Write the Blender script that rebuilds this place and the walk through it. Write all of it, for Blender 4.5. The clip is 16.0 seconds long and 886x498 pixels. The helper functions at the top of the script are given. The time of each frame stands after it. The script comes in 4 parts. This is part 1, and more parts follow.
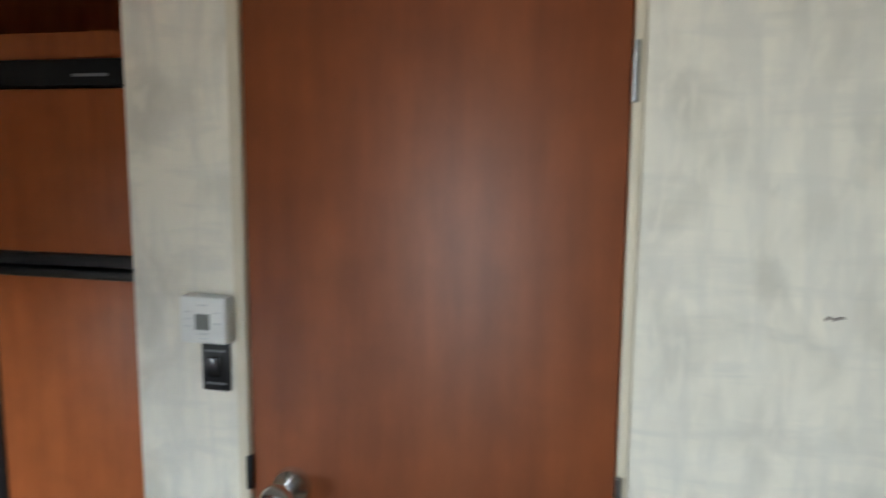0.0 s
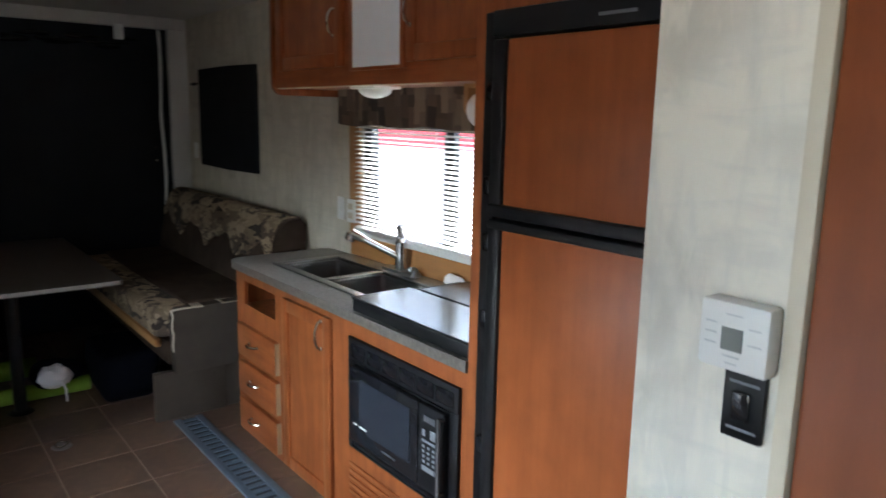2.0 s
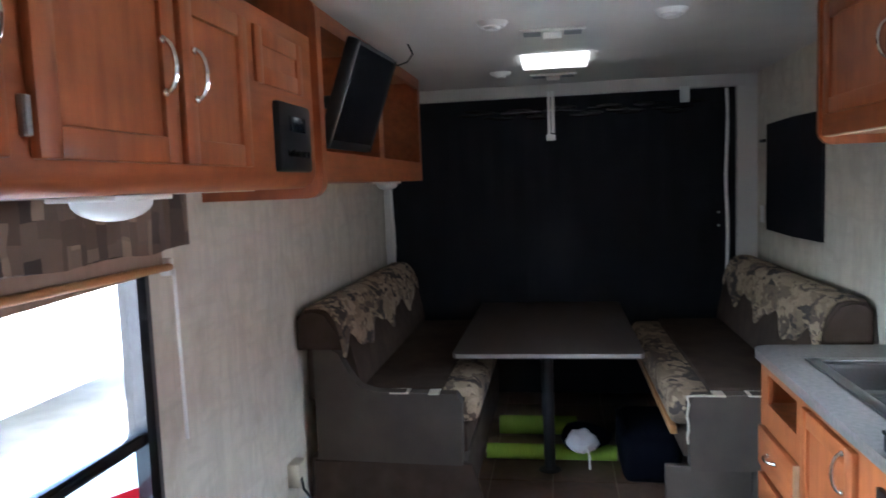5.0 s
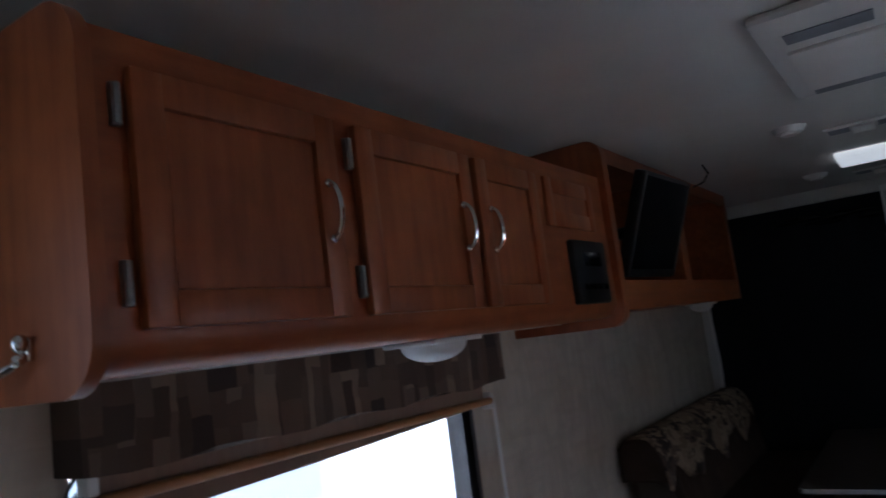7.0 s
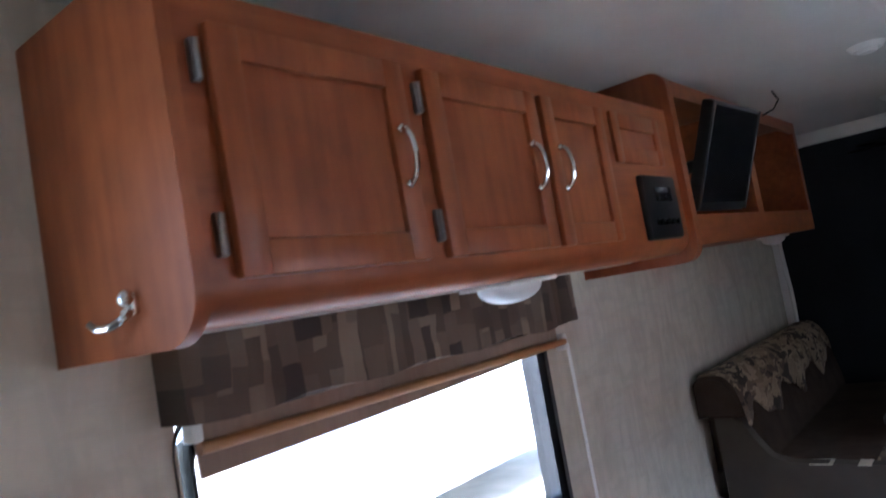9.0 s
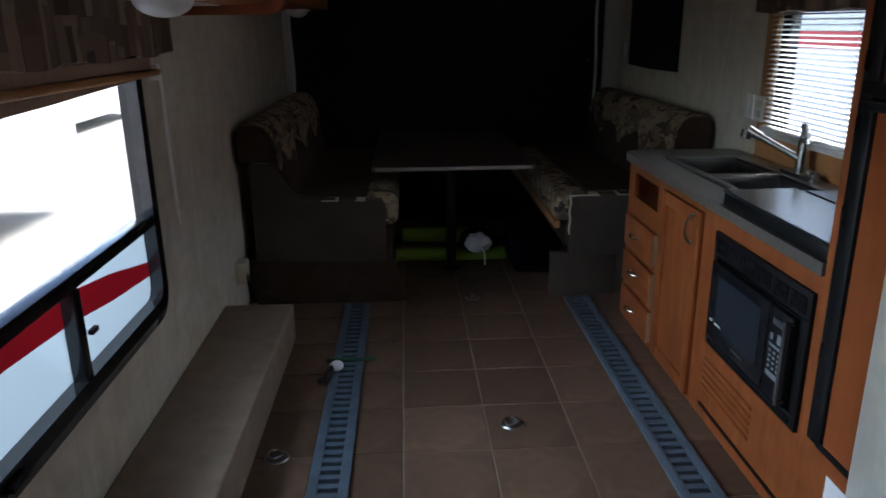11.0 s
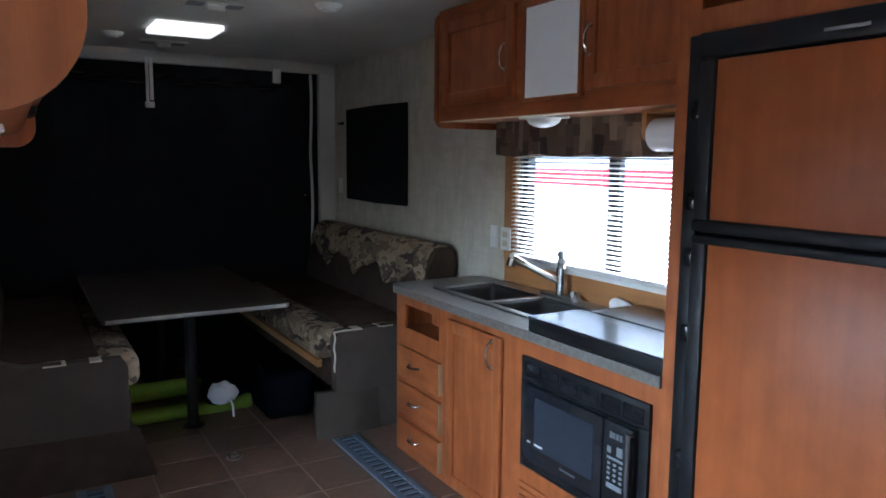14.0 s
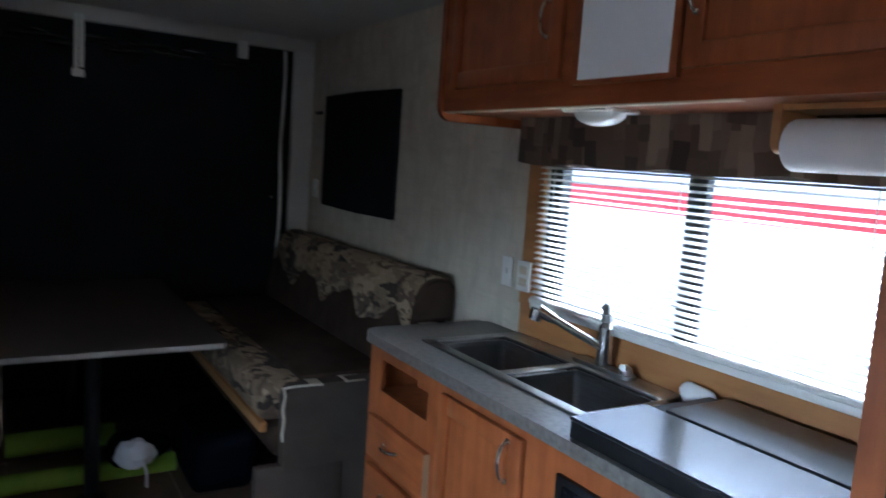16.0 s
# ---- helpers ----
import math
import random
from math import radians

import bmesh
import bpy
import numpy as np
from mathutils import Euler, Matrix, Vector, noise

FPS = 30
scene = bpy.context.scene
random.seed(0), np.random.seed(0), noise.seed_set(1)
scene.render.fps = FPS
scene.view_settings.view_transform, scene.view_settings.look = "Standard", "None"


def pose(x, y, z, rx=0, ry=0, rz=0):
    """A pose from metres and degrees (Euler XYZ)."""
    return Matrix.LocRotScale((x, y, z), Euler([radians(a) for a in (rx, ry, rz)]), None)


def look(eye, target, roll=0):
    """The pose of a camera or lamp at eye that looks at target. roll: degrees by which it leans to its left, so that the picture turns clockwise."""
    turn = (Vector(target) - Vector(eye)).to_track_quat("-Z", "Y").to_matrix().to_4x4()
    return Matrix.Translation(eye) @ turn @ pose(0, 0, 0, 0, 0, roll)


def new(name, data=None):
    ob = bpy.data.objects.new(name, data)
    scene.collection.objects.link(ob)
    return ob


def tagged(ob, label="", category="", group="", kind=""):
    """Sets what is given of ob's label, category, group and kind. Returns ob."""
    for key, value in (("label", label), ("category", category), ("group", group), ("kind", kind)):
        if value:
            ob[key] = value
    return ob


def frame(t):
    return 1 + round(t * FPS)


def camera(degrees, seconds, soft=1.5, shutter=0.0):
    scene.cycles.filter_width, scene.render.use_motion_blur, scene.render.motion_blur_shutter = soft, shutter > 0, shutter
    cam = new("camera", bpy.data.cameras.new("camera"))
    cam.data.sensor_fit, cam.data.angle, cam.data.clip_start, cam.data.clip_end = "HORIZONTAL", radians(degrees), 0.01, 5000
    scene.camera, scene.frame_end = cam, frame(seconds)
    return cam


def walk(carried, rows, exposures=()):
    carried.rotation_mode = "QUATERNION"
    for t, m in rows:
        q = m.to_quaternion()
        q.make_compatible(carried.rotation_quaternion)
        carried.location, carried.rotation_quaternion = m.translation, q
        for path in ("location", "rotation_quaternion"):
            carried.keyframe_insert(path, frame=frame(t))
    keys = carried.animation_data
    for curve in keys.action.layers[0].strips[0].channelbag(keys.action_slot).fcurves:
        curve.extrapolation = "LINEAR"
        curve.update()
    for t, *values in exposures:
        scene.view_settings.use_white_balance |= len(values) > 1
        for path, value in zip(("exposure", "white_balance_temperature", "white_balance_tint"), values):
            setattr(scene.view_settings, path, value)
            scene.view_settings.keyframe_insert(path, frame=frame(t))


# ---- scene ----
cam = camera(63.2, 16.0, shutter=0.4)
PATH = [
    (0, (0.837, 0.378, 1.582), (0.386, 2.308, 1.315), 0.5),
    (0.5, (0.855, 0.383, 1.568), (-0.07, 2.124, 1.233), 0.1),
    (1, (0.783, 0.441, 1.556), (-0.458, 1.97, 1.206), -0.4),
    (1.5, (0.662, 0.528, 1.55), (-0.723, 1.928, 1.204), -1.1),
    (2, (0.597, 0.677, 1.544), (-0.945, 1.896, 1.176), 1.1),
    (2.5, (0.582, 0.826, 1.549), (-1.152, 1.776, 1.254), 1.3),
    (3, (0.506, 0.873, 1.544), (-1.298, 1.675, 1.226), -1.1),
    (3.5, (0.401, 0.901, 1.544), (-1.452, 1.561, 1.178), -2.0),
    (4, (0.314, 1.039, 1.536), (-1.607, 1.44, 1.154), -1.0),
    (4.5, (0.275, 1.133, 1.54), (-1.703, 1.125, 1.25), -1.6),
    (4.7, (0.262, 1.167, 1.531), (-1.717, 1.015, 1.29), -2.0),
    (6.8, (0.344, 1.311, 1.526), (-1.383, 0.313, 1.673), -5.3),
    (7, (0.342, 1.319, 1.523), (-1.314, 0.226, 1.775), -7.3),
    (7.5, (0.313, 1.322, 1.525), (-1.27, 0.131, 1.793), -9.7),
    (8, (0.303, 1.326, 1.515), (-1.292, 0.146, 1.761), -10.5),
    (8.5, (0.31, 1.324, 1.513), (-1.274, 0.129, 1.761), -10.6),
    (9, (0.367, 1.279, 1.509), (-1.2, 0.044, 1.653), -10.0),
    (9.5, (0.53, 1.144, 1.505), (-1.117, 0.023, 1.33), -6.7),
    (10, (0.73, 1.092, 1.469), (-1.075, 0.411, 0.94), -5.4),
    (10.2, (0.774, 1.053, 1.448), (-1.093, 0.595, 0.896), -3.3),
    (12.3, (0.825, 0.649, 1.466), (-1.061, 1.048, 0.936), -0.7),
    (12.5, (0.757, 0.616, 1.474), (-1.136, 1.08, 1.025), -0.3),
    (13, (0.658, 0.508, 1.479), (-1.218, 1.176, 1.283), -1.0),
    (13.5, (0.581, 0.398, 1.484), (-1.172, 1.348, 1.323), -0.6),
    (14, (0.517, 0.375, 1.476), (-1.189, 1.387, 1.223), 0.5),
    (14.5, (0.372, 0.527, 1.449), (-1.36, 1.464, 1.099), 0.2),
    (15, (0.16, 0.705, 1.468), (-1.661, 1.43, 1.071), 1.0),
    (15.5, (-0.109, 0.806, 1.472), (-1.936, 1.594, 1.275), 2.6),
    (16, (-0.336, 0.831, 1.469), (-2.024, 1.877, 1.231), 4.0),
]
EXPOSURES = [(0, 2.75, 6700, 10), (0.5, 2.95, 6600, 10), (1, 3.0, 6450, 10), (2, 3.2, 6300, 10), (3, 3.55, 6200, 10), (4, 3.55, 6000, 10), (4.5, 4.35, 5550, 10), (4.7, 4.35, 5500, 10), (7, 2.05, 5200, 12), (7.5, 2.6, 5200, 12), (8, 3.1, 5350, 12), (8.5, 3.45, 5300, 12), (9, 3.7, 5200, 12), (9.5, 2.95, 5450, 11), (9.8, 1.5, 5800, 10), (10, 0.75, 5950, 10), (10.4, 0.75, 5950, 10), (11.5, 3.1, 5900, 10), (12.3, 3.8, 5700, 10), (13, 3.85, 5850, 10), (13.5, 3.5, 5700, 10), (14, 3.2, 5500, 10), (14.5, 3.2, 5450, 10), (15, 3.25, 5600, 10), (15.5, 3.1, 5500, 10), (16, 2.75, 5350, 10)]
walk(cam, [(t, look(eye, target, roll)) for t, eye, target, roll in PATH], EXPOSURES)
LAMP_LEFT, LAMP_KITCHEN, LAMP_DOOR, PANEL_GLOW = 31.0, 12.5, 0.15, 0.13

# ---- light ----
world = bpy.data.worlds.new("world")
scene.world = world
world.use_nodes = True
wn = world.node_tree.nodes
sky = wn.new("ShaderNodeTexSky")
sky.sky_type = "NISHITA"
sky.sun_disc = False
sky.sun_elevation = radians(58)
sky.sun_rotation = radians(342)
wn["Background"].inputs["Strength"].default_value = 0.15
world.node_tree.links.new(sky.outputs[0], wn["Background"].inputs["Color"])
sun = new("sun", bpy.data.lights.new("sun", "SUN"))
sun.data.energy, sun.data.angle, sun.data.color = 4.6, radians(25), (1.0, 0.96, 0.9)
sun.matrix_world = look((-2, 6, 10), (0, 0, 0))


def window_lamp(name, eye, target, sx, sy, watts, colour=(0.80, 0.92, 1.0)):
    """Daylight that comes in by an opening."""
    lamp = new(name, bpy.data.lights.new(name, "AREA"))
    lamp.data.shape, lamp.data.size, lamp.data.size_y = "RECTANGLE", sx, sy
    lamp.data.energy, lamp.data.color = watts, colour
    lamp.matrix_world = look(eye, target)
    return lamp


window_lamp("daylight_window_left", (-1.0, -1.25, 1.75), (-1.0, 0.6, 1.0), 2.8, 1.2, LAMP_LEFT)
window_lamp("daylight_window_kitchen", (-1.75, 3.2, 2.0), (-1.75, 2.1, 0.95), 1.7, 0.8, LAMP_KITCHEN)
window_lamp("daylight_entry_window", (0.50, -0.10, 1.42), (0.50, 1.0, 1.35), 0.48, 0.8, LAMP_DOOR)

# ---- materials ----


def material(name, colour, rough=0.5, metal=0.0, second=None, scale=8.0, stretch=(1, 1, 1), amount=0.6, grain=60.0, bump=0.15, spec=0.5, contrast=(0.35, 0.7), vary=0.0, cloud=0.0):
    """Two scales of noise between two colours, with a fine relief."""
    m = bpy.data.materials.new(name)
    m.use_nodes = True
    n, l = m.node_tree.nodes, m.node_tree.links
    b = n["Principled BSDF"]
    b.inputs["Roughness"].default_value, b.inputs["Metallic"].default_value = rough, metal
    b.inputs["Specular IOR Level"].default_value = spec
    second = second or tuple(c * 0.72 for c in colour)
    tc, mp = n.new("ShaderNodeTexCoord"), n.new("ShaderNodeMapping")
    mp.inputs["Scale"].default_value = stretch
    l.new(tc.outputs["Object"], mp.inputs["Vector"])
    big, fine = n.new("ShaderNodeTexNoise"), n.new("ShaderNodeTexNoise")
    big.inputs["Scale"].default_value, big.inputs["Detail"].default_value = scale, 6
    fine.inputs["Scale"].default_value, fine.inputs["Detail"].default_value = grain, 4
    l.new(mp.outputs[0], big.inputs["Vector"]), l.new(mp.outputs[0], fine.inputs["Vector"])
    ramp = n.new("ShaderNodeMapRange")
    ramp.inputs["From Min"].default_value, ramp.inputs["From Max"].default_value = contrast
    l.new(big.outputs["Fac"], ramp.inputs["Value"])
    add = n.new("ShaderNodeMath")
    add.operation = "MULTIPLY_ADD"
    l.new(fine.outputs["Fac"], add.inputs[0])
    add.inputs[1].default_value = 0.5
    l.new(ramp.outputs[0], add.inputs[2])
    mul = n.new("ShaderNodeMath")
    mul.operation = "MULTIPLY"
    mul.use_clamp = True
    mul.inputs[1].default_value = amount
    l.new(add.outputs[0], mul.inputs[0])
    mix = n.new("ShaderNodeMix")
    mix.data_type = "RGBA"
    mix.inputs["A"].default_value, mix.inputs["B"].default_value = (*colour, 1), (*second, 1)
    l.new(mul.outputs[0], mix.inputs["Factor"])
    last = mix.outputs["Result"]
    if vary:
        info, hsv, mr = n.new("ShaderNodeObjectInfo"), n.new("ShaderNodeHueSaturation"), n.new("ShaderNodeMapRange")
        mr.inputs["To Min"].default_value, mr.inputs["To Max"].default_value = 1 - vary, 1 + vary
        l.new(info.outputs["Random"], mr.inputs["Value"]), l.new(mr.outputs[0], hsv.inputs["Value"]), l.new(last, hsv.inputs["Color"])
        last = hsv.outputs["Color"]
    if cloud:
        cl, cr, ch = n.new("ShaderNodeTexNoise"), n.new("ShaderNodeMapRange"), n.new("ShaderNodeHueSaturation")
        cl.inputs["Scale"].default_value, cl.inputs["Detail"].default_value = 11, 5
        cr.inputs["From Min"].default_value, cr.inputs["From Max"].default_value = 0.32, 0.68
        cr.inputs["To Min"].default_value, cr.inputs["To Max"].default_value = 1 - cloud, 1 + cloud
        l.new(tc.outputs["Object"], cl.inputs["Vector"]), l.new(cl.outputs["Fac"], cr.inputs["Value"])
        l.new(cr.outputs[0], ch.inputs["Value"]), l.new(last, ch.inputs["Color"])
        last = ch.outputs["Color"]
    l.new(last, b.inputs["Base Color"])
    if bump:
        bp = n.new("ShaderNodeBump")
        bp.inputs["Strength"].default_value, bp.inputs["Distance"].default_value = bump, 0.002
        l.new(fine.outputs["Fac"], bp.inputs["Height"]), l.new(bp.outputs[0], b.inputs["Normal"])
    return m


def patterned(name, colours, scale, stretch=(1, 1, 1), warp=0.0, rough=0.9):
    """Woven cloth of blocky patches."""
    m = material(name, colours[0], rough, bump=0.4, grain=250)
    n, l = m.node_tree.nodes, m.node_tree.links
    mp = n.new("ShaderNodeMapping")
    mp.inputs["Scale"].default_value = stretch
    mp.inputs["Rotation"].default_value = (0.2, 0.3, 0.25)
    tc = n.new("ShaderNodeTexCoord")
    l.new(tc.outputs["Object"], mp.inputs["Vector"])
    src = mp.outputs[0]
    if warp:
        nz, vm = n.new("ShaderNodeTexNoise"), n.new("ShaderNodeMix")
        nz.inputs["Scale"].default_value = scale * 0.5
        vm.data_type = "VECTOR"
        vm.inputs["Factor"].default_value = warp
        l.new(src, nz.inputs["Vector"]), l.new(src, vm.inputs["A"]), l.new(nz.outputs["Color"], vm.inputs["B"])
        src = vm.outputs["Result"]
    v, r = n.new("ShaderNodeTexVoronoi"), n.new("ShaderNodeValToRGB")
    v.distance = "CHEBYCHEV"
    v.inputs["Scale"].default_value = scale
    l.new(src, v.inputs["Vector"])
    sep = n.new("ShaderNodeSeparateColor")
    l.new(v.outputs["Color"], sep.inputs[0]), l.new(sep.outputs[0], r.inputs["Fac"])
    r.color_ramp.interpolation = "CONSTANT"
    while len(r.color_ramp.elements) < len(colours):
        r.color_ramp.elements.new(0.5)
    for i, c in enumerate(colours):
        r.color_ramp.elements[i].position = i / len(colours)
        r.color_ramp.elements[i].color = (*c, 1)
    fine, mul = n.new("ShaderNodeTexNoise"), n.new("ShaderNodeMix")
    fine.inputs["Scale"].default_value = 120
    mul.data_type, mul.blend_type = "RGBA", "OVERLAY"
    mul.inputs["Factor"].default_value = 0.5
    l.new(src, fine.inputs["Vector"]), l.new(r.outputs[0], mul.inputs["A"]), l.new(fine.outputs["Fac"], mul.inputs["B"])
    l.new(mul.outputs["Result"], n["Principled BSDF"].inputs["Base Color"])
    return m


def blocks(name, colours, scale, rough=0.9):
    """Cloth woven in upright rectangular patches of several browns."""
    m = material(name, colours[0], rough, bump=0.4, grain=250)
    n, l = m.node_tree.nodes, m.node_tree.links
    tc, sep, com = n.new("ShaderNodeTexCoord"), n.new("ShaderNodeSeparateXYZ"), n.new("ShaderNodeCombineXYZ")
    l.new(tc.outputs["Object"], sep.inputs[0]), l.new(sep.outputs["Z"], com.inputs["X"]), l.new(sep.outputs["X"], com.inputs["Y"])
    wob, mixv = n.new("ShaderNodeTexNoise"), n.new("ShaderNodeMix")
    wob.inputs["Scale"].default_value = 9
    mixv.data_type = "VECTOR"
    mixv.inputs["Factor"].default_value = 0.035
    l.new(com.outputs[0], wob.inputs["Vector"]), l.new(com.outputs[0], mixv.inputs["A"]), l.new(wob.outputs["Color"], mixv.inputs["B"])

    def layer(k, c1, c2, shift, w, h):
        mp, br = n.new("ShaderNodeMapping"), n.new("ShaderNodeTexBrick")
        mp.inputs["Location"].default_value = shift
        l.new(mixv.outputs["Result"], mp.inputs["Vector"]), l.new(mp.outputs[0], br.inputs["Vector"])
        for key, v in (("Scale", k), ("Mortar Size", 0.0), ("Bias", 0.0), ("Brick Width", w), ("Row Height", h)):
            br.inputs[key].default_value = v
        br.inputs["Color1"].default_value, br.inputs["Color2"].default_value = c1, c2
        return br

    A = layer(scale, (*colours[0], 1), (*colours[1], 1), (0.1, 0.3, 0), 0.6, 0.22)
    B = layer(scale * 0.8, (*colours[2], 1), (*colours[3], 1), (0.37, 0.11, 0), 0.45, 0.3)
    C = layer(scale * 0.6, (0, 0, 0, 1), (1, 1, 1, 1), (0.73, 0.57, 0), 0.5, 0.33)
    th, mx = n.new("ShaderNodeMath"), n.new("ShaderNodeMix")
    th.operation = "GREATER_THAN"
    th.inputs[1].default_value = 0.5
    mx.data_type = "RGBA"
    l.new(C.outputs["Color"], th.inputs[0]), l.new(th.outputs[0], mx.inputs["Factor"])
    l.new(A.outputs["Color"], mx.inputs["A"]), l.new(B.outputs["Color"], mx.inputs["B"])
    l.new(mx.outputs["Result"], n["Principled BSDF"].inputs["Base Color"])
    return m


def plaster(name, pale, mid, dark, rough, size=1.0, spec=0.3):
    """Wallpaper printed like trowelled plaster: short upright and level strokes in three tones."""
    m = material(name, pale, rough, grain=26, bump=0.12, spec=spec)
    n, l = m.node_tree.nodes, m.node_tree.links
    tc = n.new("ShaderNodeTexCoord")

    def strokes(stretch, lo, hi, detail):
        mp, nz, mr = n.new("ShaderNodeMapping"), n.new("ShaderNodeTexNoise"), n.new("ShaderNodeMapRange")
        mp.inputs["Scale"].default_value = stretch
        nz.inputs["Scale"].default_value, nz.inputs["Detail"].default_value, nz.inputs["Distortion"].default_value = size, detail, 0.6
        mr.inputs["From Min"].default_value, mr.inputs["From Max"].default_value = lo, hi
        l.new(tc.outputs["Object"], mp.inputs["Vector"]), l.new(mp.outputs[0], nz.inputs["Vector"]), l.new(nz.outputs["Fac"], mr.inputs["Value"])
        return mr.outputs[0]

    def blend(a, b, fac, amount):
        mx, mu = n.new("ShaderNodeMix"), n.new("ShaderNodeMath")
        mu.operation, mu.inputs[1].default_value = "MULTIPLY", amount
        mx.data_type = "RGBA"
        l.new(fac, mu.inputs[0]), l.new(mu.outputs[0], mx.inputs["Factor"])
        for key, v in (("A", a), ("B", b)):
            if isinstance(v, tuple):
                mx.inputs[key].default_value = (*v, 1)
            else:
                l.new(v, mx.inputs[key])
        return mx.outputs["Result"]

    c = blend(pale, mid, strokes((26, 26, 5), 0.42, 0.62, 3), 0.75)
    c = blend(c, mid, strokes((6, 6, 30), 0.48, 0.66, 3), 0.7)
    c = blend(c, dark, strokes((9, 9, 7), 0.48, 0.72, 5), 0.7)
    c = blend(c, pale, strokes((40, 40, 14), 0.56, 0.68, 2), 0.5)
    l.new(c, n["Principled BSDF"].inputs["Base Color"])
    return m


def glowing(name, colour, strength):
    m = bpy.data.materials.new(name)
    m.use_nodes = True
    b = m.node_tree.nodes["Principled BSDF"]
    b.inputs["Base Color"].default_value = (*colour, 1)
    b.inputs["Emission Color"].default_value = (*colour, 1)
    b.inputs["Emission Strength"].default_value = strength
    return m


def glassy(name):
    m = bpy.data.materials.new(name)
    m.use_nodes = True
    b = m.node_tree.nodes["Principled BSDF"]
    b.inputs["Transmission Weight"].default_value, b.inputs["Roughness"].default_value, b.inputs["IOR"].default_value = 1.0, 0.0, 1.05
    return m


def filmy(name, colour):
    """Thin film that passes the daylight, scattered."""
    m = bpy.data.materials.new(name)
    m.use_nodes = True
    n, l = m.node_tree.nodes, m.node_tree.links
    tr, df, mx = n.new("ShaderNodeBsdfTranslucent"), n["Principled BSDF"], n.new("ShaderNodeMixShader")
    tr.inputs["Color"].default_value = (*colour, 1)
    df.inputs["Base Color"].default_value = (*colour, 1)
    mx.inputs[0].default_value = 0.35
    l.new(tr.outputs[0], mx.inputs[1]), l.new(df.outputs[0], mx.inputs[2])
    l.new(mx.outputs[0], n["Material Output"].inputs["Surface"])
    return m


CHERRY = (0.33, 0.096, 0.028)
CHERRY2 = (0.20, 0.05, 0.014)
M_WOOD = material("cherry_wood", CHERRY, 0.42, second=CHERRY2, scale=5, stretch=(6, 6, 0.6), grain=90, bump=0.08, amount=0.7, spec=0.35, cloud=0.14)
M_WOOD_X = material("cherry_wood_across", CHERRY, 0.42, second=CHERRY2, scale=5, stretch=(0.6, 6, 6), grain=90, bump=0.08, amount=0.7, spec=0.35, cloud=0.14)
M_DOOR = material("door_laminate", (0.24, 0.064, 0.019), 0.46, second=(0.175, 0.043, 0.012), scale=5, stretch=(4, 4, 0.5), grain=90, bump=0.06, amount=0.85, spec=0.4, cloud=0.09)
M_FRIDGE = material("fridge_panel_laminate", (0.31, 0.084, 0.025), 0.42, second=(0.23, 0.057, 0.015), scale=5, stretch=(6, 6, 0.5), grain=90, bump=0.05, amount=0.6, spec=0.3, cloud=0.1)
M_OAK = material("pale_wood", (0.42, 0.2, 0.07), 0.5, second=(0.3, 0.13, 0.045), scale=6, stretch=(0.6, 6, 6))
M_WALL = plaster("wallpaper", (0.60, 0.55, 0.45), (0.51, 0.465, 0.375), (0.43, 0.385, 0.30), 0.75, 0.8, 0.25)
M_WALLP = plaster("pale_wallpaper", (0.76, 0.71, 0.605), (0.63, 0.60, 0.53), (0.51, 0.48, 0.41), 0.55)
M_CEIL = material("ceiling_panel", (0.62, 0.6, 0.56), 0.7, second=(0.52, 0.5, 0.47), scale=3, grain=90, bump=0.1, amount=0.5, spec=0.2)
M_TRIM = material("cream_trim", (0.62, 0.55, 0.42), 0.5, amount=0.3)
M_TILE = material("floor_tile", (0.165, 0.1, 0.068), 0.42, second=(0.10, 0.06, 0.041), scale=7, grain=40, bump=0.2, amount=0.8, vary=0.2, spec=0.45, cloud=0.22)
M_GROUT = material("grout", (0.31, 0.25, 0.2), 0.8, scale=20)
M_BLACK = material("black_plastic", (0.007, 0.007, 0.008), 0.45, second=(0.012, 0.012, 0.013), spec=0.25)
M_GLOSS = material("black_gloss", (0.01, 0.01, 0.012), 0.12, second=(0.014, 0.014, 0.016), bump=0, spec=0.5)
M_CLOTHBLK = material("black_cloth", (0.013, 0.013, 0.016), 0.9, second=(0.02, 0.02, 0.024), scale=4, grain=200, bump=0.3, spec=0.1)
M_COUNTER = material("grey_laminate_counter", (0.18, 0.165, 0.15), 0.34, second=(0.09, 0.083, 0.077), scale=60, grain=180, bump=0.05, amount=0.8, spec=0.5)
M_STEEL = material("brushed_steel", (0.36, 0.36, 0.36), 0.33, 1.0, second=(0.26, 0.26, 0.26), stretch=(1, 14, 14), scale=12, bump=0.05)
M_CHROME = material("chrome", (0.75, 0.75, 0.74), 0.16, 1.0, second=(0.68, 0.68, 0.67), bump=0)
M_HOB = material("hob_cover_enamel", (0.025, 0.027, 0.03), 0.2, second=(0.03, 0.032, 0.036), scale=3, bump=0, spec=0.75)
M_WHITE = material("white_plastic", (0.74, 0.74, 0.71), 0.4, second=(0.68, 0.67, 0.63), amount=0.4, bump=0.03)
M_PAPER = material("paper", (0.78, 0.79, 0.8), 0.85, second=(0.73, 0.74, 0.76), amount=0.4, bump=0.05)
M_SUEDE = material("brown_suede", (0.066, 0.044, 0.032), 0.95, second=(0.042, 0.028, 0.02), scale=5, grain=160, bump=0.35, spec=0.1, cloud=0.15)
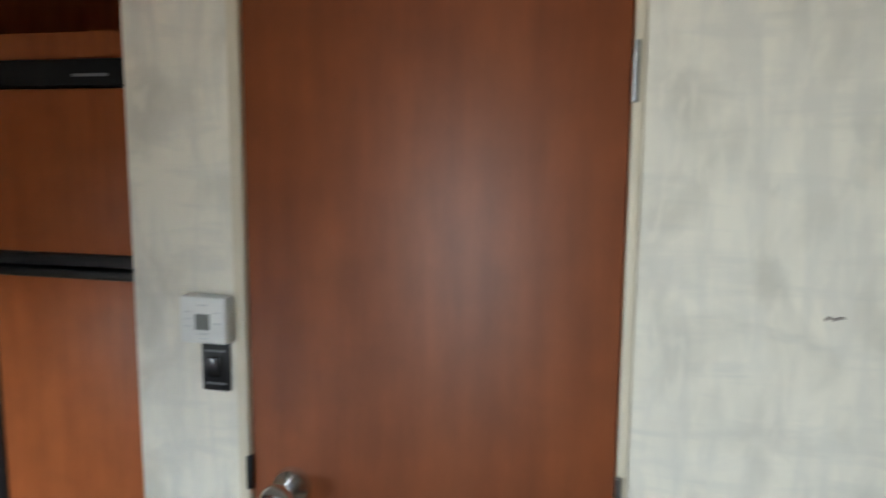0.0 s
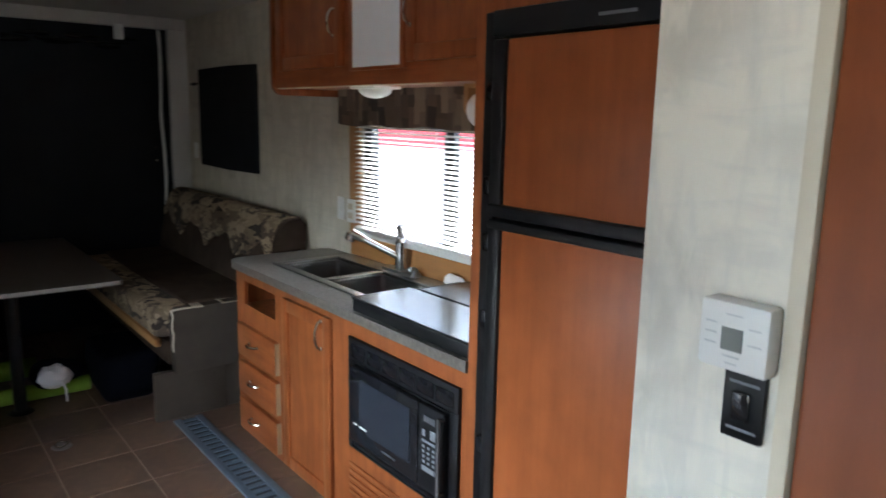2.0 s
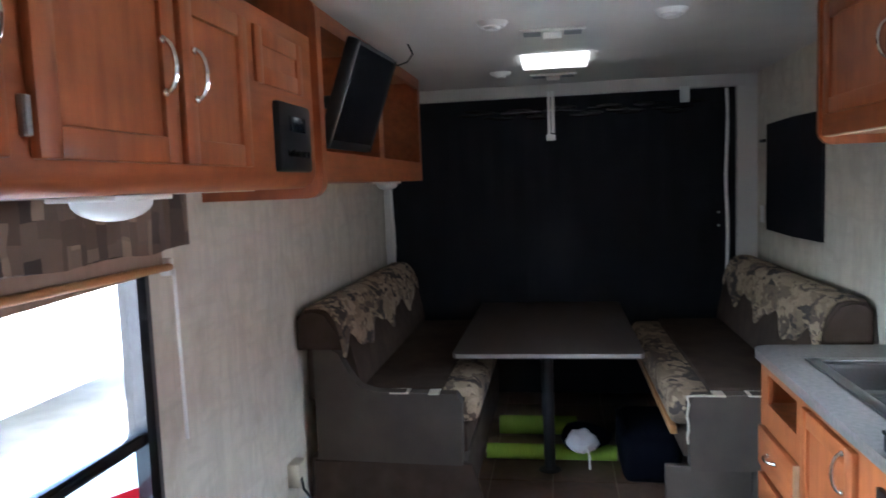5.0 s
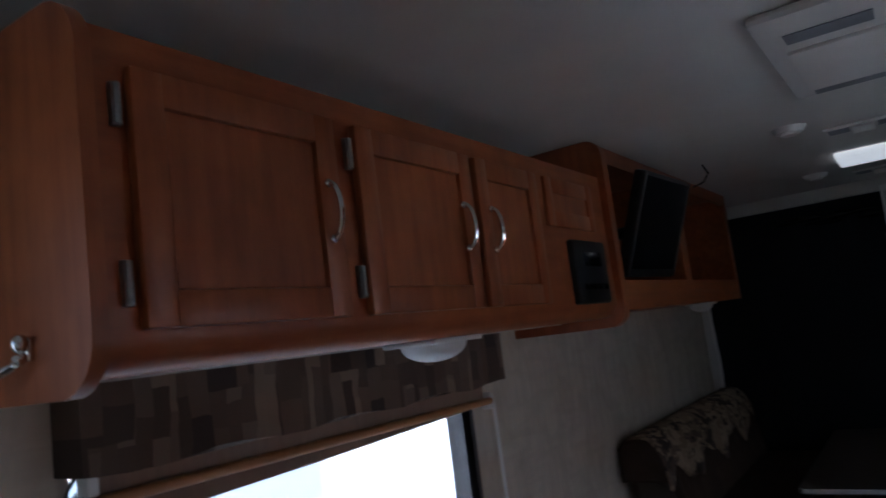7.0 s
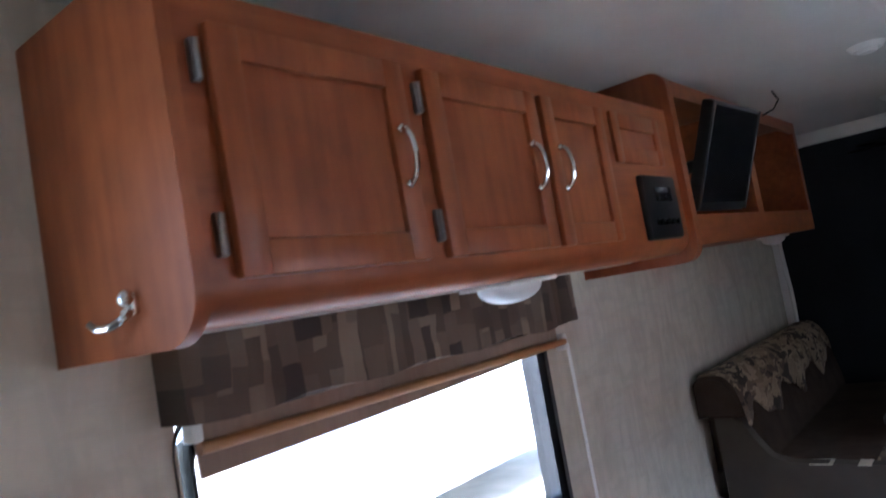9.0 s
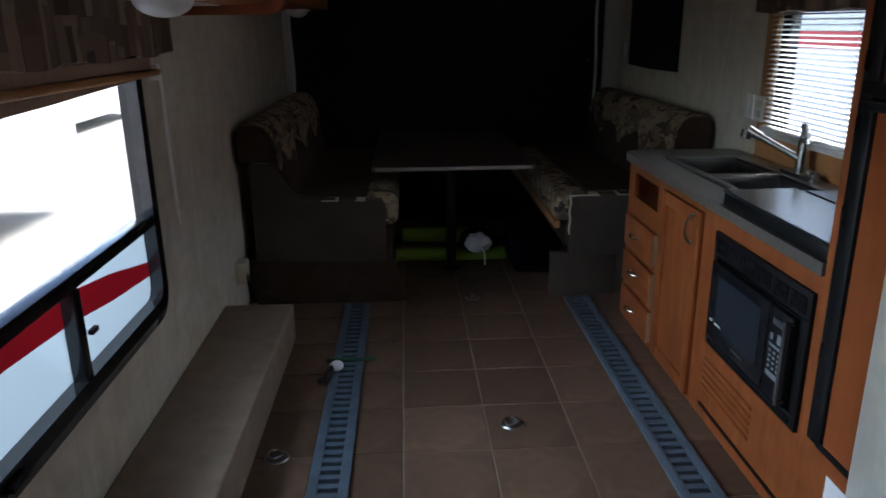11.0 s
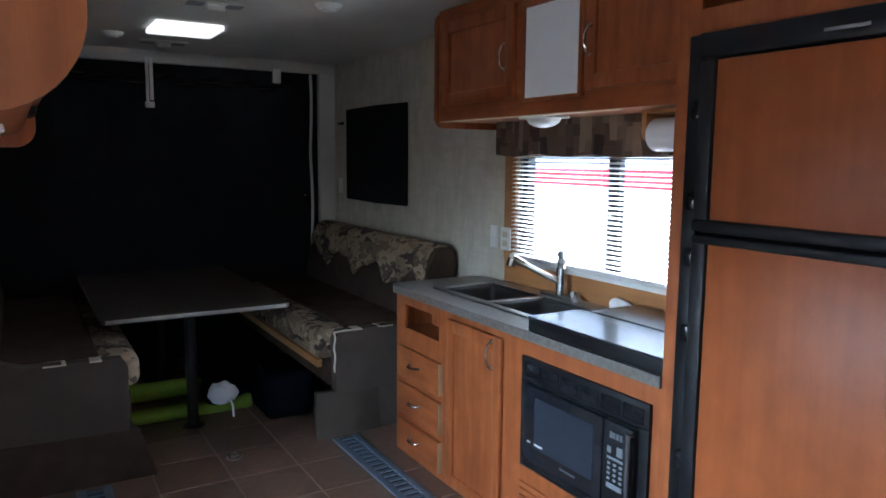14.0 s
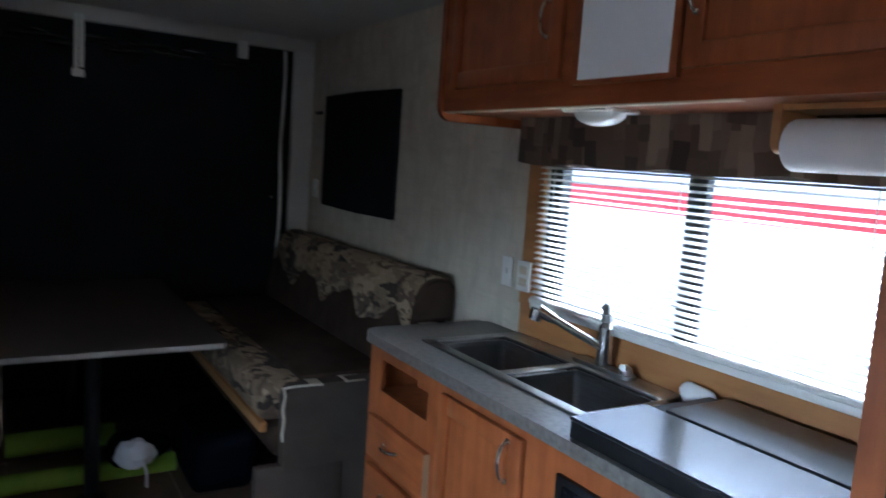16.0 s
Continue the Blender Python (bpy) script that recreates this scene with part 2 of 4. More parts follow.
M_SUEDEG = material("taupe_vinyl", (0.086, 0.068, 0.053), 0.85, second=(0.056, 0.043, 0.034), scale=5, grain=160, bump=0.3, spec=0.15)
M_CAMO = patterned("patterned_cushion_cloth", [(0.10, 0.068, 0.045), (0.28, 0.205, 0.13), (0.04, 0.027, 0.02), (0.21, 0.15, 0.092), (0.35, 0.26, 0.17), (0.16, 0.11, 0.07), (0.31, 0.23, 0.145)], 15, (1.0, 1.7, 1.7), 0.28)
M_VAL = blocks("patterned_valance_cloth", [(0.055, 0.034, 0.024), (0.25, 0.18, 0.125), (0.04, 0.025, 0.019), (0.15, 0.1, 0.067)], 6.5)
M_RAIL = material("blue_grey_track_paint", (0.12, 0.17, 0.23), 0.5, second=(0.07, 0.095, 0.125), scale=12, amount=0.7, spec=0.5)
# Track blue darkened to about a sixth: the slots' shade is in this colour.
M_SLOT = material("shaded_track_bed", (0.018, 0.026, 0.038), 0.6, bump=0.05)
M_GREEN = material("green_foam_mat", (0.26, 0.4, 0.04), 0.85, second=(0.2, 0.32, 0.03), grain=120)
M_CARPET = material("beige_carpet", (0.29, 0.23, 0.175), 0.95, second=(0.2, 0.155, 0.115), scale=14, grain=260, bump=0.6, spec=0.05)
M_TABLE = material("dark_table_laminate", (0.07, 0.05, 0.038), 0.4, second=(0.045, 0.032, 0.024), scale=5, stretch=(1, 5, 5), spec=0.4)
M_NAVY = material("navy_duffel_cloth", (0.005, 0.0055, 0.009), 0.95, second=(0.003, 0.0035, 0.006), grain=150, bump=0.5, spec=0.03)
M_GLASS = glassy("clear_glass")
M_FILM = filmy("white_film", (0.36, 0.39, 0.41))
M_FILMRED = filmy("red_film", (0.12, 0.003, 0.006))
M_SKIN = material("white_trailer_skin", (0.8, 0.82, 0.84), 0.4, scale=2, bump=0.0, second=(0.74, 0.76, 0.78))
M_RED = material("red_stripe", (0.6, 0.03, 0.05), 0.4, bump=0)
M_BEZEL = material("brushed_bezel", (0.09, 0.085, 0.085), 0.25, bump=0)
M_GRAVEL = material("gravel", (0.42, 0.39, 0.34), 0.95, second=(0.2, 0.185, 0.16), scale=2.2, grain=16, bump=0.8)
M_LIGHT = glowing("lit_diffuser", (1.0, 0.95, 0.84), PANEL_GLOW)
M_DOME = material("opal_lamp_dome", (0.72, 0.72, 0.7), 0.3, second=(0.66, 0.66, 0.64), bump=0)
M_FILMTEAL = filmy("teal_film", (0.09, 0.21, 0.22))
M_FILMGREY = filmy("grey_film", (0.12, 0.13, 0.16))
M_FILMPALE = filmy("pale_film", (0.85, 0.85, 0.84))
M_PRINT = filmy("red_print", (0.55, 0.03, 0.03))
M_GREY = material("grey_label", (0.22, 0.23, 0.25), 0.6, bump=0)
M_SHADE = material("roller_shade_cloth", (0.30, 0.2, 0.14), 0.8, second=(0.24, 0.155, 0.11), stretch=(8, 1, 1))
M_SCREEN = material("dark_screen", (0.014, 0.017, 0.024), 0.15, second=(0.017, 0.02, 0.028), bump=0)
M_MARK = material("pale_marking", (0.6, 0.61, 0.6), 0.5, bump=0)
M_BARE = material("bare_board_edge", (0.4, 0.25, 0.14), 0.6, amount=0.5)
M_STRAP = material("dark_green_webbing", (0.02, 0.11, 0.05), 0.8)
M_EDGE = material("worn_grey_edge", (0.3, 0.27, 0.24), 0.5, amount=0.5, scale=20)
M_KEY = material("dim_key", (0.1, 0.105, 0.115), 0.5, bump=0)
M_KEYLIT = material("pale_key", (0.2, 0.215, 0.23), 0.5, bump=0)
M_PANE = material("oven_window", (0.024, 0.028, 0.037), 0.18, second=(0.02, 0.024, 0.032), bump=0)
M_LCD = material("grey_lcd", (0.16, 0.17, 0.15), 0.3, bump=0)

# ---- mesh building ----


class Shape:
    """Gathers boxes, rods and outlines into one mesh."""

    def __init__(self):
        self.bm = bmesh.new()

    def box(self, x0, x1, y0, y1, z0, z1, bevel=0.0, seg=2, m=None):
        got = bmesh.ops.create_cube(self.bm, size=1.0)
        vs = got["verts"]
        for v in vs:
            v.co = Vector((x0 + (v.co.x + 0.5) * (x1 - x0), y0 + (v.co.y + 0.5) * (y1 - y0), z0 + (v.co.z + 0.5) * (z1 - z0)))
        if m is not None:
            bmesh.ops.transform(self.bm, matrix=m, verts=vs)
        if bevel:
            es = list({e for v in vs for e in v.link_edges})
            bmesh.ops.bevel(self.bm, geom=es, offset=bevel, segments=seg, affect="EDGES", profile=0.5)
        return self

    def rod(self, a, b, r, r2=None, n=16):
        a, b = Vector(a), Vector(b)
        m = Matrix.Translation((a + b) / 2) @ (b - a).to_track_quat("Z", "Y").to_matrix().to_4x4()
        bmesh.ops.create_cone(self.bm, cap_ends=True, segments=n, radius1=r, radius2=r if r2 is None else r2, depth=(b - a).length, matrix=m)
        return self

    def ball(self, c, sx, sy, sz, n=16):
        bmesh.ops.create_uvsphere(self.bm, u_segments=n, v_segments=n // 2 + 2, radius=1, matrix=Matrix.Translation(c) @ Matrix.Diagonal((sx, sy, sz, 1)))
        return self

    def tube(self, points, r, n=8):
        for p, q in zip(points, points[1:]):
            self.rod(p, q, r, n=n)
        for p in points[1:-1]:
            self.ball(p, r, r, r, 8)
        return self

    def outline(self, pts, axis, a, b):
        """A closed outline in the plane across axis, given depth from a to b."""
        put = {"x": lambda u, v, w: (w, u, v), "y": lambda u, v, w: (u, w, v), "z": lambda u, v, w: (u, v, w)}[axis]
        lo = [self.bm.verts.new(put(u, v, a)) for u, v in pts]
        hi = [self.bm.verts.new(put(u, v, b)) for u, v in pts]
        self.bm.faces.new(lo), self.bm.faces.new(hi[::-1])
        for i in range(len(pts)):
            j = (i + 1) % len(pts)
            self.bm.faces.new((lo[i], hi[i], hi[j], lo[j]))
        return self

    def mesh(self, name, mat, smooth=False):
        bmesh.ops.recalc_face_normals(self.bm, faces=self.bm.faces)
        me = bpy.data.meshes.new(name)
        self.bm.to_mesh(me)
        self.bm.free()
        me.materials.append(mat)
        if smooth:
            me.shade_smooth()
            me.set_sharp_from_angle(angle=radians(38))
        return me

    def ob(self, name, mat, parent=None, smooth=True):
        o = new(name, self.mesh(name, mat, smooth))
        o.parent = parent
        return o


def thing(name, label, category, group="", base=(0, 0, 0)):
    e = new(name)
    e.matrix_world = Matrix.Translation(base)
    tagged(e, label, category, group)
    return e


def under(e, *parts):
    """Make parts, built in world places, children of e."""
    for p in parts:
        p.parent = e
        p.matrix_parent_inverse = e.matrix_basis.inverted()
    return e


def rounded(x0, x1, z0, z1, r, corners="bl br tl tr", n=6):
    pts = []
    for key, cx, cz, a0 in (("bl", x0, z0, 180), ("br", x1, z0, 270), ("tr", x1, z1, 0), ("tl", x0, z1, 90)):
        if key in corners:
            ox, oz = cx + (r if "l" in key else -r), cz + (r if "b" in key else -r)
            pts += [(ox + r * math.cos(radians(a0 + 90 * i / n)), oz + r * math.sin(radians(a0 + 90 * i / n))) for i in range(n + 1)]
        else:
            pts.append((cx, cz))
    return pts


def wall_with_holes(name, x0, x1, y0, y1, z1, holes, mat, label):
    """A wall along x with rectangular holes (x0, x1, z0, z1)."""
    s = Shape()
    xs = sorted({x0, x1, *[h[0] for h in holes], *[h[1] for h in holes]})
    for a, b in zip(xs, xs[1:]):
        mid, z = (a + b) / 2, -0.04
        for h in sorted((h for h in holes if h[0] < mid < h[1]), key=lambda h: h[2]):
            if h[2] > z:
                s.box(a, b, y0, y1, z, h[2])
            z = h[3]
        s.box(a, b, y0, y1, z, z1)
    bmesh.ops.remove_doubles(s.bm, verts=s.bm.verts, dist=0.0001)
    return tagged(s.ob(name, mat, smooth=False), label, "wall", kind="structure")

# ---- structure ----
REAR, FRONT, LEFT, RIGHT, TOP = -4.86, 2.2, 0.0, 2.52, 2.17
BATH = 1.44
floor = tagged(Shape().box(REAR - 0.1, FRONT + 0.1, LEFT - 0.06, RIGHT + 0.06, -0.04, -0.004).ob("floor", M_GROUT, smooth=False), "brown stone-look tile floor with pale grout", "floor", kind="structure")
tagged(Shape().box(REAR - 0.1, FRONT + 0.1, LEFT - 0.06, RIGHT + 0.06, TOP, TOP + 0.05).ob("ceiling", M_CEIL, smooth=False), "off-white panelled trailer ceiling", "ceiling", kind="structure")
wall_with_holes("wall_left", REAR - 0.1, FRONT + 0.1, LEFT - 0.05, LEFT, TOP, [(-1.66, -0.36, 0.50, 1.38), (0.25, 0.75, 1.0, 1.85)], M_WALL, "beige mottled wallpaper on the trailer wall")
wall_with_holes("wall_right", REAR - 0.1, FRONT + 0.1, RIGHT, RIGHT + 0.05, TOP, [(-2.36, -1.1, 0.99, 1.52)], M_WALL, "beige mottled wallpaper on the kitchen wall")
tagged(Shape().box(REAR - 0.1, REAR - 0.05, LEFT, RIGHT, -0.04, TOP).ob("wall_rear", M_BLACK, smooth=False), "dark inside of the rear ramp", "wall", kind="structure")
tagged(Shape().box(FRONT, FRONT + 0.05, LEFT, RIGHT, -0.04, TOP).ob("wall_front", M_WALL, smooth=False), "beige wallpaper on the front wall", "wall", kind="structure")
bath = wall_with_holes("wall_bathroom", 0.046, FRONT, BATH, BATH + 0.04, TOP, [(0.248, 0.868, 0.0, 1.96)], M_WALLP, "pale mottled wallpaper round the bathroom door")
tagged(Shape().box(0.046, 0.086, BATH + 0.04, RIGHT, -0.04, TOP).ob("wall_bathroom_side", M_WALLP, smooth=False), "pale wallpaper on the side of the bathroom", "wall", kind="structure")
# rear opening: header, jambs and the black curtain
tagged(Shape().box(-4.80, -4.74, 0.0, RIGHT, 2.09, TOP, 0.006).ob("trim_header", M_CEIL), "white header over the rear opening", "trim", kind="structure")
for name, y0, y1 in (("trim_jamb_left", 0.0, 0.045), ("trim_jamb_right", 2.392, RIGHT)):
    tagged(Shape().box(-4.80, -4.74, y0, y1, 0, 2.09, 0.006).ob(name, M_CEIL), "grey-white jamb beside the rear opening", "trim", kind="structure")
s = Shape()
for i in range(67):
    y0, y1 = 0.05 + i * 0.035, 0.05 + (i + 1) * 0.035
    d = 0.0012 * math.sin(i * 1.7) + 0.002 * math.sin(i * 0.3)
    s.outline([(-4.80 + d, y0), (-4.79 + d, y0), (-4.79 + 0.0012 * math.sin((i + 1) * 1.7) + 0.002 * math.sin((i + 1) * 0.3), y1), (-4.80 + 0.0012 * math.sin((i + 1) * 1.7) + 0.002 * math.sin((i + 1) * 0.3), y1)], "z", 0.02, 2.09)
c = thing("rear_curtain", "black cloth screen hung over the rear opening", "curtain", base=(-4.8, 1.3, 0))
under(c, s.ob("cloth", M_CLOTHBLK))
s = Shape()
for i in range(26):
    y = 0.62 + i * 0.06
    s.ball((-4.78, y, 1.985 + 0.03 * math.sin(i * 1.3)), 0.018, 0.085, 0.008 + 0.006 * (i % 3), 10)
under(c, s.ob("gathered_fold", M_GLOSS))
for y, nm in ((0.055, "a"), (2.328, "b")):
    e = thing("zip_strap", "pale webbing strap down the curtain edge", "strap", "straps beside the curtain", base=(-4.75, y, 1.0))
    pts = [(-4.752 + 0.003 * math.sin(k * 2.1), y + 0.006 * math.sin(k * 0.9), 2.08 - k * 0.11) for k in range(13)]
    under(e, Shape().tube(pts, 0.011, 6).ob("webbing", M_WHITE))
e = thing("hanging_strap", "white tie strap hung from the header", "strap", base=(-4.73, 1.19, 2.09))
under(e, Shape().box(-4.738, -4.732, 1.165, 1.185, 1.80, 2.12).box(-4.732, -4.727, 1.19, 1.212, 1.84, 2.12).box(-4.74, -4.722, 1.155, 1.215, 1.79, 1.83, 0.004).ob("webbing", M_WHITE))
e = thing("header_bracket", "small white bracket under the header", "bracket", base=(-4.73, 2.06, 2.0))
under(e, Shape().box(-4.74, -4.71, 2.03, 2.09, 2.0, 2.10, 0.006).ob("plate", M_WHITE))
for z in (1.18, 1.27):
    e = thing("curtain_snap", "small metal snap at the curtain edge", "snap", "snaps on the curtain", base=(-4.77, 2.28, z))
    under(e, Shape().rod((-4.785, 2.28, z), (-4.765, 2.28, z), 0.008).ob("stud", M_CHROME))

# ---- windows ----


def left_window():
    """Black-framed window with two hopper panes under a fixed one."""
    e = tagged(new("window_1"), "black-framed window with a fixed pane over two small panes", "window", kind="structure")
    f = Shape()
    x0, x1, z0, z1 = -1.66, -0.36, 0.50, 1.38
    outer, inner = rounded(x0, x1 - 0.012, z0, z1, 0.07), rounded(x0 + 0.045, x1 - 0.02, z0 + 0.045, z1 - 0.045, 0.05)
    for ya, yb in ((-0.045, 0.018),):
        n = len(outer)
        v = [[f.bm.verts.new((p[0], y, p[1])) for p in ring] for ring in (outer, inner) for y in (ya, yb)]
        for i in range(n):
            j = (i + 1) % n
            for a, b in ((0, 1), (1, 3), (3, 2), (2, 0)):
                f.bm.faces.new((v[a][i], v[a][j], v[b][j], v[b][i]))
    fr = f.ob("frame", M_GLOSS)
    fl = Shape()
    ring = [rounded(x0 - k, x1 + 0.012, z0 - k, z1 + k, 0.07 + k) for k in (0.0, 0.035)]
    v = [[fl.bm.verts.new((p[0], y, p[1])) for p in q] for q in ring for y in (0.001, 0.009)]
    for i in range(len(ring[0])):
        j = (i + 1) % len(ring[0])
        for a, b in ((0, 1), (1, 3), (3, 2), (2, 0)):
            fl.bm.faces.new((v[a][i], v[a][j], v[b][j], v[b][i]))
    under(e, fl.ob("flange", M_BEZEL))
    bar = Shape().box(x0 + 0.04, x1 - 0.04, -0.04, 0.014, 0.80, 0.845, 0.008).box(-1.02, -0.98, -0.04, 0.014, 0.54, 0.80, 0.006).ob("bar", M_GLOSS)
    latch = Shape().box(-1.06, -1.02, 0.014, 0.03, 0.66, 0.675, 0.003).box(-0.62, -0.54, 0.018, 0.035, 0.505, 0.52, 0.003).ob("latch", M_BLACK)
    g = Shape().box(x0 + 0.04, x1 - 0.04, -0.022, -0.018, 0.84, z1 - 0.04).ob("pane", M_GLASS, smooth=False)
    g.visible_shadow = False
    under(e, fr, bar, latch, g)
    film = Shape().box(x0 + 0.04, x1 - 0.04, -0.0265, -0.0255, 0.54, 0.81).ob("film", M_FILM, smooth=False)
    film.visible_shadow = False
    top = [(-0.40, 0.835), (-0.7, 0.825), (-1.0, 0.785), (-1.3, 0.74), (-1.62, 0.672)]
    bot = [(-1.62, 0.622), (-1.3, 0.655), (-1.0, 0.698), (-0.7, 0.722), (-0.40, 0.728)]
    red = Shape().outline(top + bot, "y", -0.0250, -0.0243).ob("red_swoosh", M_FILMRED, smooth=False)
    red.visible_shadow = False
    stick = Shape().outline(rounded(-0.565, -0.425, 0.565, 0.625, 0.015), "y", -0.0235, -0.0228).ob("sticker", M_FILMPALE, smooth=False)
    bars = Shape()
    for k in range(3):
        bars.box(-0.55 + 0.012 * k, -0.44, -0.0225, -0.0218, 0.577 + 0.015 * k, 0.585 + 0.015 * k)
    under(e, film, red, stick, bars.ob("sticker_bars", M_PRINT, smooth=False))
    spot = Shape().rod((-0.675, -0.017, 0.972), (-0.675, -0.0155, 0.972), 0.043, n=28).ob("round_sticker", M_FILMTEAL)
    lab = Shape().box(-0.56, -0.505, -0.017, -0.0155, 0.838, 0.925).ob("label", M_FILMGREY)
    under(e, spot, lab)


left_window()


def kitchen_window():
    e = tagged(new("window_2"), "dark-framed kitchen window with a dark mullion", "window", kind="structure")
    f = Shape().box(-2.36, -1.1, RIGHT - 0.01, RIGHT + 0.05, 0.965, 1.0, 0.004).box(-2.36, -1.1, RIGHT - 0.01, RIGHT + 0.05, 1.49, 1.52, 0.004)
    f.box(-2.375, -2.30, RIGHT + 0.002, RIGHT + 0.05, 0.97, 1.52, 0.004).box(-1.12, -1.08, RIGHT - 0.01, RIGHT + 0.05, 0.97, 1.52, 0.004)
    under(e, f.ob("frame", M_BLACK), Shape().box(-1.755, -1.69, RIGHT + 0.012, RIGHT + 0.045, 1.0, 1.49, 0.004).ob("mullion", M_BLACK))
    g = Shape().box(-2.34, -1.12, RIGHT + 0.03, RIGHT + 0.034, 0.99, 1.5).ob("pane", M_GLASS, smooth=False)
    g.visible_shadow = False
    under(e, g)
    b = thing("window_blind", "white aluminium slatted blind, lowered with open slats", "blind", base=(-1.73, RIGHT - 0.03, 1.5))
    m = Shape().box(-2.372, -1.11, -0.012, 0.012, -0.0006, 0.0006).mesh("slat", M_WHITE)
    for i in range(25):
        o = new("slat", m)
        o.matrix_world = pose(0, RIGHT - 0.03, 1.005 + i * 0.0205, 14, 0, 0)
        under(b, o)
    for x in (-2.285, -1.735, -1.19):
        under(b, Shape().rod((x, RIGHT - 0.043, 1.0), (x, RIGHT - 0.043, 1.52), 0.0012, n=6).ob("cord", M_WHITE))
    under(b, Shape().box(-2.376, -1.105, RIGHT - 0.045, RIGHT - 0.015, 0.985, 1.0, 0.004).ob("bottom_rail", M_WHITE))
    under(e, Shape().box(-2.376, -1.1, RIGHT - 0.036, RIGHT - 0.0125, 0.960, 0.983, 0.003).ob("sill", M_WHITE))
    p = thing("backsplash", "tan wood-look panel round the kitchen window", "panel", base=(-1.75, RIGHT, 0.9))
    under(p, Shape().box(-2.46, -0.94, RIGHT - 0.012, RIGHT, 0.849, 0.965).box(-2.47, -2.377, RIGHT - 0.012, RIGHT, 0.965, 1.53).ob("panel", M_OAK))


kitchen_window()


def valance(x0, x1, y0, y1, z0, z1, label):
    """Soft pelmet with shallow folds."""
    e = thing("valance", label, "valance", "window valances", base=((x0 + x1) / 2, y0, z0))
    n = int((x1 - x0) / 0.03)
    out, back = [], []
    for i in range(n + 1):
        x = x0 + (x1 - x0) * i / n
        d = 0.006 * math.sin(i * 1.1) + 0.004 * math.sin(i * 2.7)
        out.append((x, y1 + (d if y1 > y0 else -d)))
    s = Shape().outline(out + [(x1, y0), (x0, y0)], "z", z0, z1)
    for v in s.bm.verts:
        if v.co.z < z0 + 0.001:
            v.co.z += 0.006 * math.sin(v.co.x * 17)
    return under(e, s.ob("cloth", M_VAL))


valance(-1.79, -0.335, 0.0, 0.095, 1.368, 1.530, "brown patterned cloth valance over the window")
valance(-2.45, -1.15, RIGHT, RIGHT - 0.085, 1.487, 1.648, "brown patterned cloth valance over the kitchen window")

# roller shade under the left valance
e = thing("roller_shade", "brown roller shade, almost wholly raised", "blind", base=(-1.0, 0.05, 1.3))
s = Shape().outline([(-1.74, 1.36), (-0.38, 1.36), (-0.385, 1.262), (-1.0, 1.274), (-1.74, 1.297)], "y", 0.022, 0.03)
under(e, s.ob("cloth", M_SHADE), Shape().rod((-1.757, 0.043, 1.308), (-0.38, 0.043, 1.318), 0.012, n=14).ob("rod", M_OAK))
under(e, Shape().box(-1.775, -1.745, 0.012, 0.05, 1.28, 1.335, 0.008).ob("bracket", M_WHITE), Shape().box(-0.39, -0.365, 0.012, 0.05, 1.33, 1.37, 0.006).ob("bracket", M_WHITE))
e = thing("blind_wand", "thin clear wand hung beside the window", "wand", base=(-1.78, 0.03, 0.8))
under(e, Shape().rod((-1.785, 0.045, 0.76), (-1.775, 0.045, 1.30), 0.006, n=8).ob("rod", M_WHITE))

# ---- fittings shared by the cabinets ----


def bow_handle(c, along, out, size=0.1):
    """Bow-shaped pull; along and out are unit axes."""
    c, a, o = Vector(c), Vector(along), Vector(out)
    pts = [c + a * (size / 2 * math.cos(math.pi * k / 10)) + o * (0.004 + 0.026 * math.sin(math.pi * k / 10)) for k in range(11)]
    s = Shape().tube([tuple(p) for p in pts], 0.0055, 8)
    for k in (-1, 1):
        s.ball(tuple(c + a * (k * size / 2) + o * 0.003), 0.009, 0.009, 0.009, 8)
    return s.ob("handle", M_CHROME)


def panel_door(name, x0, x1, z0, z1, y, d, inset=True, mat=None, rail=0.055):
    """Framed door in the plane y, proud by d (signed), with a sunk middle panel."""
    s = Shape()
    ya, yb = sorted((y, y + d))
    t = rail
    if not inset:
        s.box(x0, x1, ya, yb, z0, z1, 0.006)
        return s.ob(name, mat or M_WOOD)
    s.box(x0, x0 + t, ya, yb, z0, z1, 0.005).box(x1 - t, x1, ya, yb, z0, z1, 0.005)
    s.box(x0 + t - 0.004, x1 - t + 0.004, ya, yb, z0, z0 + t, 0.005).box(x0 + t - 0.004, x1 - t + 0.004, ya, yb, z1 - t, z1, 0.005)
    f = y + d * 0.45
    ya, yb = sorted((y, f))
    s.box(x0 + t - 0.006, x1 - t + 0.006, ya, yb, z0 + t - 0.006, z1 - t + 0.006)
    return s.ob(name, mat or M_WOOD)


def hinge(x, y, z, out):
    ya, yb = sorted((y, y + 0.012 * out))
    s = Shape().box(x - 0.008, x + 0.008, ya, yb, z - 0.032, z + 0.032, 0.003).rod((x, y + 0.012 * out, z - 0.03), (x, y + 0.012 * out, z + 0.03), 0.006, n=10)
    return s.ob("hinge", M_STEEL)


